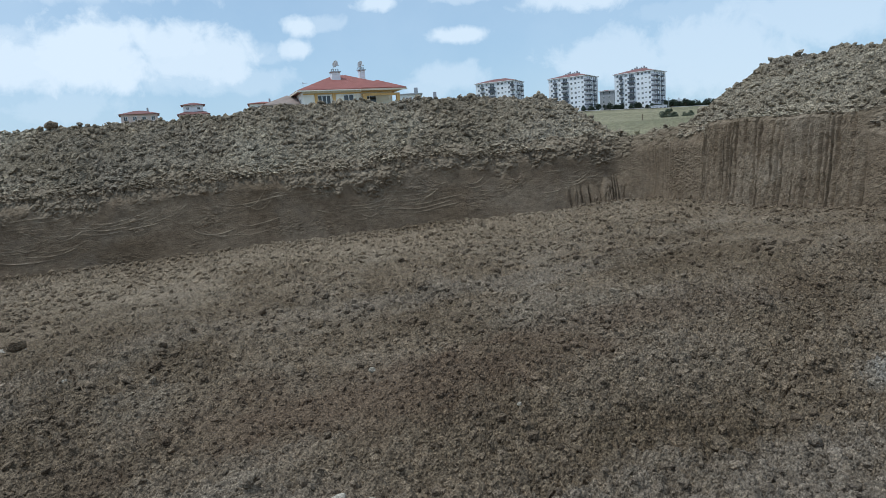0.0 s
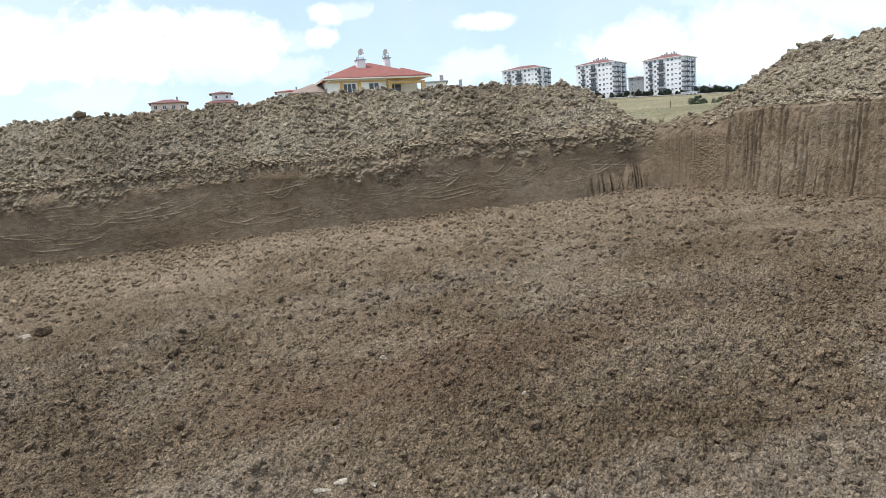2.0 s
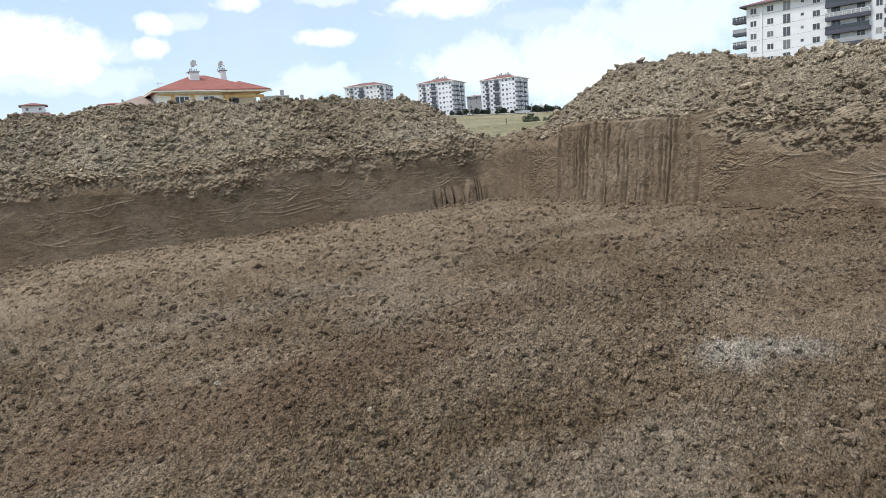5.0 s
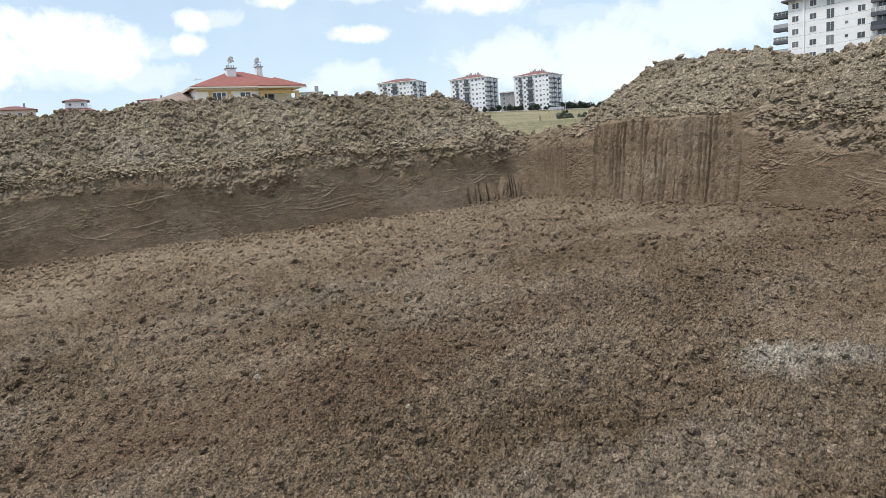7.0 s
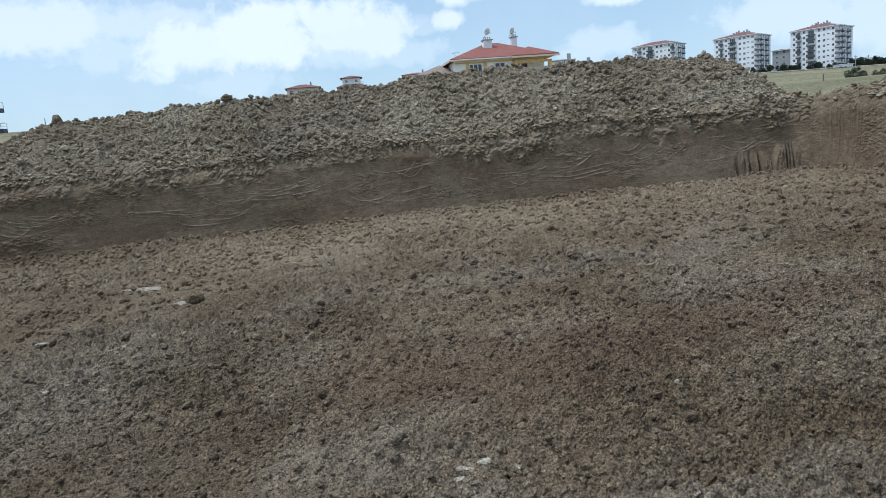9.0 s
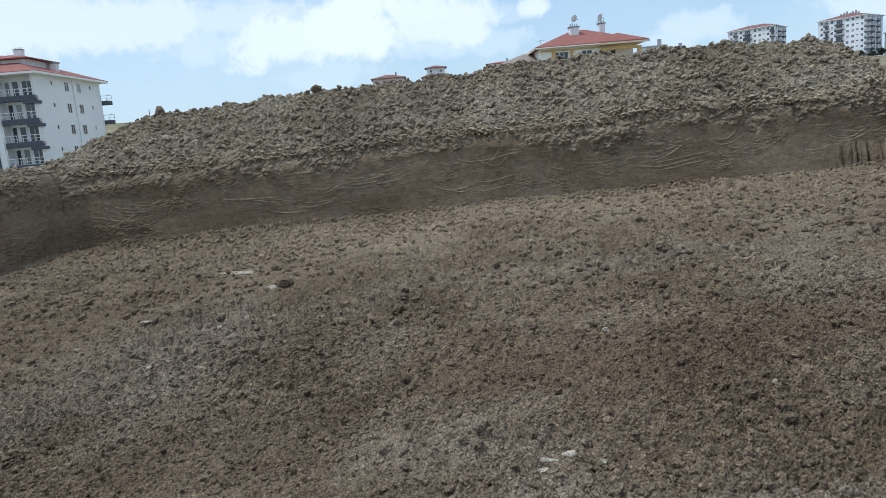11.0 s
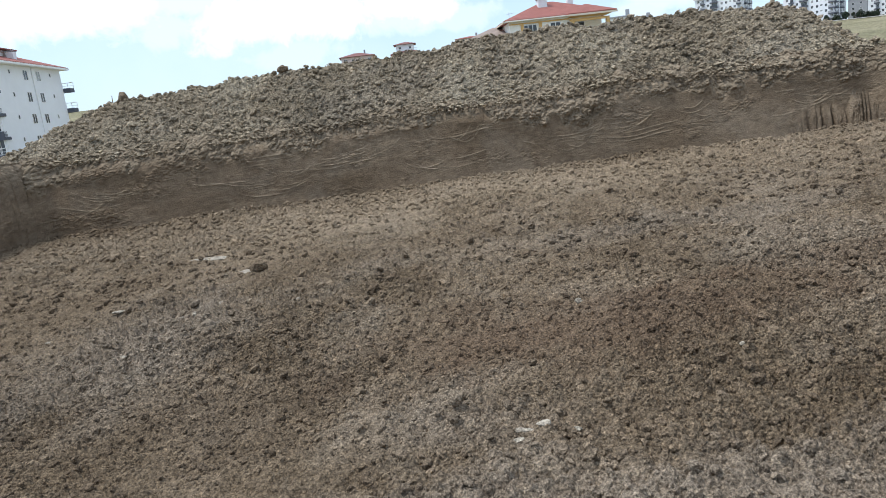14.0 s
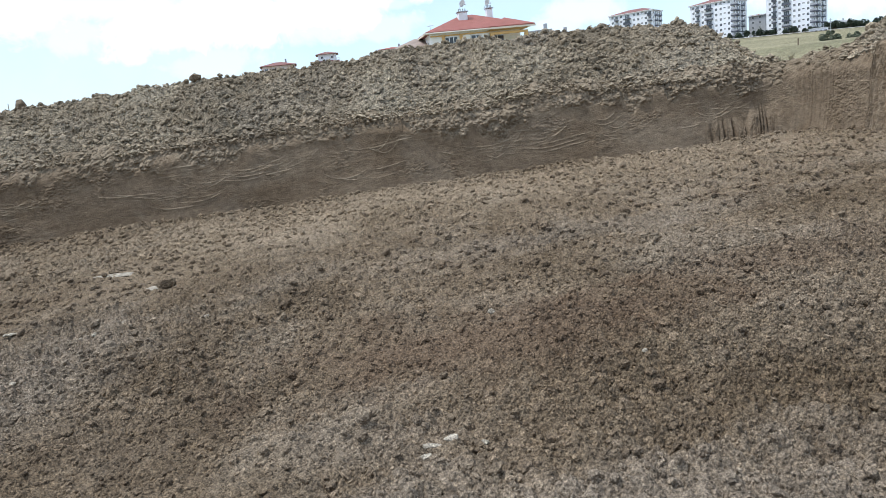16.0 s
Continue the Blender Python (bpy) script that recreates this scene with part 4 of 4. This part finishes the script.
def villa(m):
    """Cream villa: hipped clay roof, porch with mustard posts, two chimneys with dishes."""
    root = tagged(new("house"), "cream villa with red hipped tile roof and mustard trim", "house")
    E = 4.35         # height of the eaves over the root
    part("wall", boxes((0.7, 0.7, -2.0, 6.6, 9.0, E)), CREAM, root)
    part("wall", boxes((6.6, 2.4, -2.0, 10.4, 9.0, E)), CREAM, root)
    bm = bmesh.new()
    hip_roof(bm, 0.55, 0.55, 10.5, 9.2, E, 2.05, 0.45, 0.12)
    part("roof", bm, TILE, root)
    bm = bmesh.new()
    hip_roof(bm, 6.9, 0.35, 10.6, 5.0, E + 0.02, 1.15, 0.55, 0.12)
    part("porch_roof", bm, TILE, root)
    bm = bmesh.new()
    eaves(bm, 0.55, 0.55, 10.5, 9.2, E - 0.06, 0.45, 0.12, 0.12)
    part("eaves", bm, BEIGE, root)
    part("fascia", boxes((6.3, -0.29, E - 0.14, 11.2, -0.18, E + 0.02)), BEIGE, root)
    part("cornice", boxes((0.65, 0.60, E - 0.32, 6.6, 0.69, E - 0.205)), MUSTARD, root)
    for a, b in ((1.8, 2.1), (3.6, 3.9)):
        part("pilaster", boxes((a, 0.58, -2, b, 0.695, E - 0.22), bevel=0.01), MUSTARD, root)
    for a in (6.65, 10.15):
        part("post", boxes((a, 0.1, -2, a + 0.34, 0.44, E - 0.4), bevel=0.02), MUSTARD, root)
    part("beam", boxes((6.6, 0.12, E - 0.62, 10.5, 0.42, E - 0.40)), MUSTARD, root)
    part("soffit", boxes((0.0, 0.0, E - 0.05, 6.596, 0.7, E - 0.004)), FRAME, root)
    part("soffit", boxes((6.6, 0.0, E - 0.05, 11.0, 2.5, E - 0.004)), MUSTARD, root)
    # lower wing along the far side
    part("wing", boxes((-2.6, 2.6, -2.0, 0.696, 8.6, E - 1.15)), CREAM, root)
    bm = bmesh.new()
    hip_roof(bm, -2.6, 2.6, 2.2, 8.6, E - 1.12, 1.25, 0.55, 0.12)
    part("wing_roof", bm, TILE_GREY, root)
    for x, w in ((2.75, 1.35), (5.25, 1.1)):
        window(root, w, 1.25, pose(x, 0.68, E - 1.65), wings=3 if w > 1.2 else 2)
    window(root, 1.5, 1.5, pose(7.9, 2.38, E - 1.9), wings=2)
    window(root, 0.6, 1.0, pose(0.68, 2.0, E - 1.6, 0, 0, -90), wings=1)
    window(root, 1.1, 1.2, pose(0.68, 5.5, E - 1.7, 0, 0, -90), wings=2)
    chimney(root, 4.3, 3.2, 5.2, 4.0, E + 0.6, E + 2.15)
    chimney(root, 7.6, 4.4, 8.2, 5.0, E + 0.8, E + 2.45)
    dish(root, 4.85, 3.6, E + 3.05, 0.36, 28)
    dish(root, 7.8, 4.7, E + 3.15, 0.35, 32)
    bm = bmesh.new()
    tube(bm, (1.2, 3.0, E + 0.5), (1.2, 3.0, E + 1.2), 0.02)
    tube(bm, (0.9, 3.0, E + 1.0), (1.7, 3.0, E + 1.1), 0.015)
    tube(bm, (1.3, 2.8, E + 1.12), (1.3, 3.2, E + 1.12), 0.012)
    part("antenna", bm, METAL, root)
    root.matrix_basis = m
    return root


def apartment(name, m, W, D, n, sh, label, roof_mat, front, side, base=4.0, roof_h=2.4, over=0.8, trim=FRAME, body=WHITE):
    """A block of flats with n storeys of sh metres. front and side: lists of (kind, place along the face, width)."""
    root = tagged(new(name), label, "apartment building")
    H = n * sh
    part("wall", boxes((0, 0, -base, W, D, H)), body, root)
    bm = bmesh.new()
    hip_roof(bm, 0, 0, W, D, H + 0.02, roof_h, over, 0.2)
    part("roof", bm, roof_mat, root)
    bm = bmesh.new()
    eaves(bm, 0, 0, W, D, H - 0.14, over, 0.16, 0.3)
    part("eaves", bm, trim, root)
    for face, items in (("front", front), ("left", side), ("right", side)):
        for kind, at, w in items:
            for s in range(n):
                z = s * sh
                place = {"front": on_front(at, z), "left": on_left(at, z), "right": on_right(W, at, z)}[face]
                if kind == "win":
                    window(root, w, 1.4, place @ pose(0, 0, 0.95))
                elif kind == "small":
                    window(root, w, 0.75, place @ pose(0, 0, 1.6), wings=1)
                elif kind == "stair":
                    window(root, w, 2.2, place @ pose(0, 0, 0.5), wings=2)
                elif kind in ("balc", "glazed"):
                    window(root, w * 0.7, 2.1, place @ pose(0, -0.01, 0.15), wings=3)
                    balcony(root, w, 1.3, place, CHARCOAL, kind == "balc", kind == "glazed" and (s * 7 + int(at)) % 3)
    root.matrix_basis = m
    return root


# cream villa behind the bank
villa(pose(2.6, 68.6, 4.72, 0, 0, 8.0))

# far towers on the hill
FRONT_T = [("win", 2.0, 1.3), ("glazed", 4.6, 2.4), ("win", 7.4, 1.3), ("glazed", 11.2, 4.4), ("win", 15.4, 1.3), ("win", 18.0, 1.3), ("small", 20.2, 1.3), ("win", 22.6, 1.3)]
SIDE_T = [("win", 2.2, 1.3), ("glazed", 5.6, 3.2), ("win", 9.4, 1.3), ("glazed", 13.0, 3.2), ("win", 17.0, 1.3)]
far_label = "white eight-storey apartment tower with dark balconies and red roof"
tower = apartment("apartment_tower", pose(172.8, 413.0, 22.6, 0, 0, -47), 25.0, 20.0, 8, 2.92, far_label, TILE_DARK, FRONT_T, SIDE_T, base=3, roof_h=3.0)
for s in range(8):
    balcony(tower, 3.6, 2.2, on_front(25.0, s * 2.92) @ pose(0.6, 1.6, 0), CHARCOAL, False, 1)
bm = bmesh.new()
for i in range(7):
    x = 7.5 + i * 1.5
    box(bm, x, 9.2 + 0.5 * (i % 2), 25.0, x + 0.7, 10.2 + 0.5 * (i % 2), 26.7 + 0.5 * (i % 3))
part("chimney", bm, GREYTRIM, tower)
tower["group"] = "far apartment towers"
copy_thing(tower, pose(209.9, 396.4, 21.9, 0, 0, -52))
apartment("apartment_tower", pose(130.4, 432.6, 23.8, 0, 0, -38), 26.5, 18, 8, 2.92, "far white apartment block rising behind the bank", TILE_DARK, FRONT_T + [("glazed", 25.0, 2.4)], SIDE_T, base=3, roof_h=2.8)["group"] = "far apartment towers"
apartment("apartment_block", pose(216.5, 430.0, 24.0, 0, 0, -38), 9.5, 12, 5, 2.9, "plain grey-white apartment block between the towers", TILE_DARK, [("win", 2.5, 1.2), ("win", 6.5, 1.2)], [("win", 4, 1.2)], base=3, roof_h=1.0, body=GREYTRIM)

# tall block beyond the mound
FRONT_B = [("win", 1.6, 1.5), ("win", 5.4, 1.5), ("stair", 9.0, 1.7), ("small", 12.3, 0.8), ("win", 15.2, 1.6), ("win", 27.4, 1.3), ("win", 34.5, 1.3)]
big = apartment("apartment_tower", pose(138.8, 123.5, 4.8, 0, 0, -66.9), 38.0, 16, 9, 2.9, "white nine-storey apartment block with dark curved balconies", TILE_DARK, FRONT_B, [("balc", 4.0, 3.4), ("win", 9.0, 1.5)], base=3, roof_h=2.6, over=1.2, trim=CHARCOAL)
for s in range(9):
    for x, w, d in ((21.6, 8.6, 1.5), (31.0, 5.0, 1.3)):
        balcony(big, w, d, on_front(x, s * 2.9), CHARCOAL, s % 3 == 1, 1 + (s + int(x)) % 2, 0.75)
        for dx in (-w * 0.28, w * 0.28):
            window(big, 1.7, 2.1, on_front(x + dx, s * 2.9) @ pose(0, 0, 0.14), wings=2)
for s in range(9):
    balcony(big, 3.6, 2.4, on_front(-1.6, s * 2.9) @ pose(0, 2.6, 0), CHARCOAL, s % 2 == 0, 2 - s % 2)
part("pier", boxes((3.3, -0.35, -3, 3.65, -0.004, 26.0), (18.0, -0.6, -3, 18.3, -0.004, 26.0)), WHITE, big)

# nearby white block of flats at the other end of the pit
ap_front = [("win", 14.3, 1.5), ("win", 8.6, 1.6), ("win", 5.0, 1.6)]
flats = tagged(new("apartment_building"), "white four-storey flats with charcoal balconies and red roof", "apartment building")
FW, FD, SH, FN = 20.0, 17.7, 3.0, 4
FH = FN * SH
part("wall", boxes((0, 1.5, -4, FW, FD, FH - 0.1)), WHITE, flats)
part("bay", boxes((0, 0.0, -4, FW - 5.0, 1.496, FH - 0.1)), WHITE, flats)
part("fin", boxes((FW - 0.35, 0.0, -4, FW, 1.496, FH - 0.1)), WHITE, flats)
bm = bmesh.new()
hip_roof(bm, 0, 0, FW, FD, FH, 3.8, 1.0, 0.16)
part("roof", bm, TILE, flats)
bm = bmesh.new()
eaves(bm, 0, 0, FW, FD, FH - 0.18, 1.0, 0.16, 0.26)
part("eaves", bm, FRAME, flats)
part("soffit", boxes((-1, -1, FH - 0.16, FW + 1, 1.4, FH - 0.1), (FW + 0.004, 1.4, FH - 0.16, FW + 1, FD + 1, FH - 0.1)), FRAME, flats)
part("attic", boxes((3, 3.6, FH + 0.6, FW - 2.6, 10, FH + 2.3)), WHITE, flats)
bm = bmesh.new()
hip_roof(bm, 3, 3.6, FW - 2.6, 10, FH + 2.32, 1.1, 0.8, 0.14)
part("attic_roof", bm, TILE, flats)
chimney(flats, FW - 5.0, 5.2, FW - 3.9, 6.0, FH + 2.4, FH + 3.8)
chimney(flats, FW - 2.2, 8.4, FW - 1.2, 9.2, FH + 0.6, FH + 2.0)
part("band", boxes((FW - 7.0, -0.12, -4, FW - 6.1, -0.004, FH - 0.2)), CHARCOAL, flats)
for s in range(FN):
    z = s * SH
    balcony(flats, 4.9, 0.9, pose(FW - 2.45, 0.6, z), CHARCOAL, True, False, 0.6)
    part("balcony_corner", boxes((FW - 1.5, -0.5, z - 1.0, FW + 0.25, 0.9, z - 0.604), bevel=0.02), CHARCOAL, flats)
    for x, w in ((FW - 4.4, 0.7), (FW - 3.3, 0.9), (FW - 1.7, 1.5)):
        window(flats, w, 2.05, pose(x, 1.48, z + 0.14), wings=2 if w > 1 else 1)
    window(flats, 2.4, 2.0, pose(FW - 8.9, -0.01, z + 0.3), wings=4)
    balcony(flats, 2.8, 0.4, pose(FW - 8.9, 0, z), WHITE, True, False, 0.2)
    window(flats, 1.4, 1.4, pose(FW - 15.0, -0.01, z + 0.95))
    for y, kind in ((4.2, 0), (8.0, 1), (11.3, 1), (14.6, 0)):
        if kind:
            window(flats, 1.15, 1.4, on_right(FW, y, z + 0.95), wings=2)
        else:
            window(flats, 0.5, 0.65, on_right(FW, y, z + 1.6), wings=1)
    balcony(flats, 2.6, 1.3, pose(FW - 0.2, FD, z, 0, 0, 180), CHARCOAL, True, False, 0.5)
for x, y in ((FW + 0.07, 9.7), (FW - 0.2, -0.07), (FW - 5.2, -0.07)):
    bm = bmesh.new()
    tube(bm, (x, y, -3), (x, y, FH - 0.2), 0.06)
    part("drainpipe", bm, FRAME, flats)
flats.matrix_basis = pose(-62.06, 86.0, 1.95, 0, 0, 5.8) @ pose(-FW, 0, 0)


def small_house(x, y, z, rz, w, d, h, roof_h, wall_m, roof_m, label, over=0.7, attic=None):
    root = tagged(new("house"), label, "house")
    part("wall", boxes((-w / 2, -d / 2, -6, w / 2, d / 2, h)), wall_m, root)
    bm = bmesh.new()
    hip_roof(bm, -w / 2, -d / 2, w / 2, d / 2, h + 0.01, roof_h, over, 0.15)
    part("roof", bm, roof_m, root)
    for i in range(4):
        window(root, 1.2, 1.3, pose(-w / 2 + w * (i + 0.5) / 4, -d / 2 - 0.01, h - 2.0))
    part("chimney", boxes((w * 0.22, -0.3, h + roof_h * 0.4, w * 0.22 + 0.6, 0.3, h + roof_h + 0.9), bevel=0.03), GREYTRIM, root)
    if attic:
        aw, ah = attic
        part("attic", boxes((-aw / 2, -d * 0.3, h + roof_h * 0.3, aw / 2, d * 0.3, h + roof_h * 0.3 + ah)), WHITE, root)
        bm = bmesh.new()
        hip_roof(bm, -aw / 2, -d * 0.3, aw / 2, d * 0.3, h + roof_h * 0.3 + ah + 0.01, 1.2, 0.9, 0.15)
        part("attic_roof", bm, roof_m, root)
        for i in (-1, 1):
            window(root, 1.0, 1.0, pose(i * aw * 0.28, -d * 0.3 - 0.01, h + roof_h * 0.3 + ah - 1.7))
        balcony(root, 1.8, 1.2, pose(aw / 2, 0, h + roof_h * 0.3 + 0.6, 0, 0, 90), FRAME, True)
    root.matrix_basis = pose(x, y, z, 0, 0, rz)
    return root


small_house(-43.8, 254, 16.0, 9, 11.4, 9, 7.0, 1.6, PINK, TILE_DARK, "far pinkish house with a dark red hipped roof")
small_house(-29.3, 285, 16.6, 5, 10.8, 10, 8.0, 2.4, PINK, TILE_DARK, "far house with red roof and a white attic storey", attic=(7.2, 2.9))
small_house(-2.3, 238, 15.0, 0, 8.6, 8, 8.2, 1.0, CREAM, TILE, "far house of which only the red roof shows")
small_house(22.6, 113, 8.2, -10, 3.4, 5, 4.0, 0.4, FRAME, GREYTRIM, "white flat-roofed house behind the villa", 0.3)
small_house(28.2, 125, 8.0, -12, 5.2, 6, 3.6, 1.3, WHITE, TILE_DARK, "far house with red roof behind the villa", 0.5)
small_house(243, 385, 21.5, -32, 16, 8, 4.5, 1.6, WHITE, GREYTRIM, "low white farm building among trees")
small_house(222, 366, 21.3, -32, 9, 4, 1.8, 0.6, WHITE, GREYTRIM, "low white shed beside the field")


# ---- plants ----
def leaf_cloud(centres, radii, n, size, material, name, parent, g):
    """A crown of many small leaf blades in uneven clumps."""
    idx = g.integers(0, len(centres), n)
    d = g.normal(size=(n, 3))
    d /= np.linalg.norm(d, axis=1)[:, None]
    r = np.array(radii)[idx] * g.uniform(0.55, 1.05, n) ** 0.6
    c = np.array(centres)[idx] + d * r[:, None]
    a, b = g.normal(size=(n, 3)), g.normal(size=(n, 3))
    a /= np.linalg.norm(a, axis=1)[:, None]
    b -= a * (a * b).sum(1)[:, None]
    b /= np.linalg.norm(b, axis=1)[:, None]
    s = (size * g.uniform(0.6, 1.4, n))[:, None]
    co = np.stack([c - a * s, c + b * s * 0.45, c + a * s, c - b * s * 0.45], 1).reshape(-1, 3)
    f = np.arange(4 * n).reshape(-1, 4)
    return raw_mesh(name, co, f, material, parent)


def bush(x, y, w, h, name, label, leaf, size, seed, n=1400, trunk=0.25, clumps=16):
    g = np.random.default_rng(seed)
    root = tagged(new(name), label, "bush" if h < 3 else "tree")
    z = float(ground_z(np.array([x]), np.array([y]))[0]) - 0.1
    bm = bmesh.new()
    cs, rs = [], []
    for i in range(clumps):
        a, q = g.uniform(0, 6.283), math.sqrt(g.uniform(0, 1))
        px, py = q * w / 2 * 0.75 * math.cos(a), q * w / 2 * 0.75 * math.sin(a)
        pz = h * (trunk + (1 - trunk) * g.uniform(0.1, 0.85) * (1 - 0.55 * q))
        cs.append((px, py, pz))
        rs.append(g.uniform(0.12, 0.24) * min(w, h))
        tube(bm, (px * 0.1, py * 0.1, 0), (px, py, pz), 0.03 * h, 0.008 * h, 5)
    part("trunk", bm, BARK, root)
    leaf_cloud(cs, rs, n, size, leaf, "crown", root, g)
    root.location = (x, y, z)
    return root


bush(38.2, 61.0, 2.0, 1.25, "shrub", "grey-green rounded shrub at the field edge", LEAF, 0.07, 5, 2600, 0.0)
bush(40.6, 61.5, 1.4, 0.8, "shrub", "low dry shrub at the field edge", LEAF, 0.06, 6, 1200, 0.0)
g = np.random.default_rng(8)
for i in range(26):
    t = i / 25
    x, y = 172 + 66 * t + g.uniform(-2, 2), 402 - 36 * t + g.uniform(-3, 3)
    h = g.uniform(2.5, 6.5)
    bush(x, y, h * g.uniform(0.7, 1.4), h, "tree", "dark green tree at the foot of the towers", LEAF_DARK, 0.5, 100 + i, 420, 0.1, 9)
for i in range(16):
    a = radians(32.0 + 3.4 * i / 15 + g.uniform(-.1, .1))
    h = g.uniform(2.5, 5.5)
    bush(440 * math.sin(a), 440 * math.cos(a), h * 1.6, h, "tree", "dark green hedge tree along the field", LEAF_DARK, 0.55, 200 + i, 420, 0.05, 9)

# ---- road at the foot of the towers ----
t = np.linspace(0, 1, 60)[None]
across = np.linspace(-5, 5, 3)[:, None]
RX, RY = 150 + 110 * t + 0.48 * across, 398 - 60 * t + 0.88 * across
tagged(grid_mesh("road", RX, RY, ground_z(RX, RY) + 0.45, plain("pale_road", (0.42, 0.41, 0.40), 0.9, 0.1, 0.2)), "pale road along the upper edge of the field", "road", kind="structure")

# ---- poles, stakes and cables ----
bm = bmesh.new()
tube(bm, (0, 0, -1), (0, 0, 9.5), 0.14, 0.09)
box(bm, -0.7, -0.05, 8.8, 0.7, 0.05, 8.95)
pole = tagged(new("utility_pole"), "grey utility pole beside the field", "pole")
part("shaft", bm, METAL, pole)
pole.location = (163.6, 262.0, 11.0)
stake = tagged(part("marker_post", boxes((-0.04, -0.04, -0.3, 0.04, 0.04, 1.5), bevel=0.008), TIMBER), "thin weathered post at the field edge", "post")
stake.location = (30.7, 53.2, 2.75)


def cable(a, b, sag, r, parent):
    bm = bmesh.new()
    a, b = Vector(a), Vector(b)
    last = a
    for i in range(1, 17):
        t = i / 16
        p = a.lerp(b, t) - Vector((0, 0, sag * 4 * t * (1 - t)))
        tube(bm, last, p, r, r, 5)
        last = p
    part("cable", bm, CHARCOAL, parent)


for s in range(4, 9):
    cable((0.2, -0.25, s * 2.9 + 0.5), (18.1, -0.62, s * 2.9 + 0.9), 0.12, 0.022, big)
pole = tagged(new("utility_pole"), "dark street pole beyond the mound", "pole")
bm = bmesh.new()
tube(bm, (0, 0, -4), (0, 0, 4.2), 0.16, 0.10)
part("shaft", bm, CHARCOAL, pole)
part("crossarm", boxes((-0.6, -0.05, 3.7, 0.6, 0.05, 3.85), bevel=0.01), CHARCOAL, pole)
pole.location = (124.3, 69.5, 9.3)
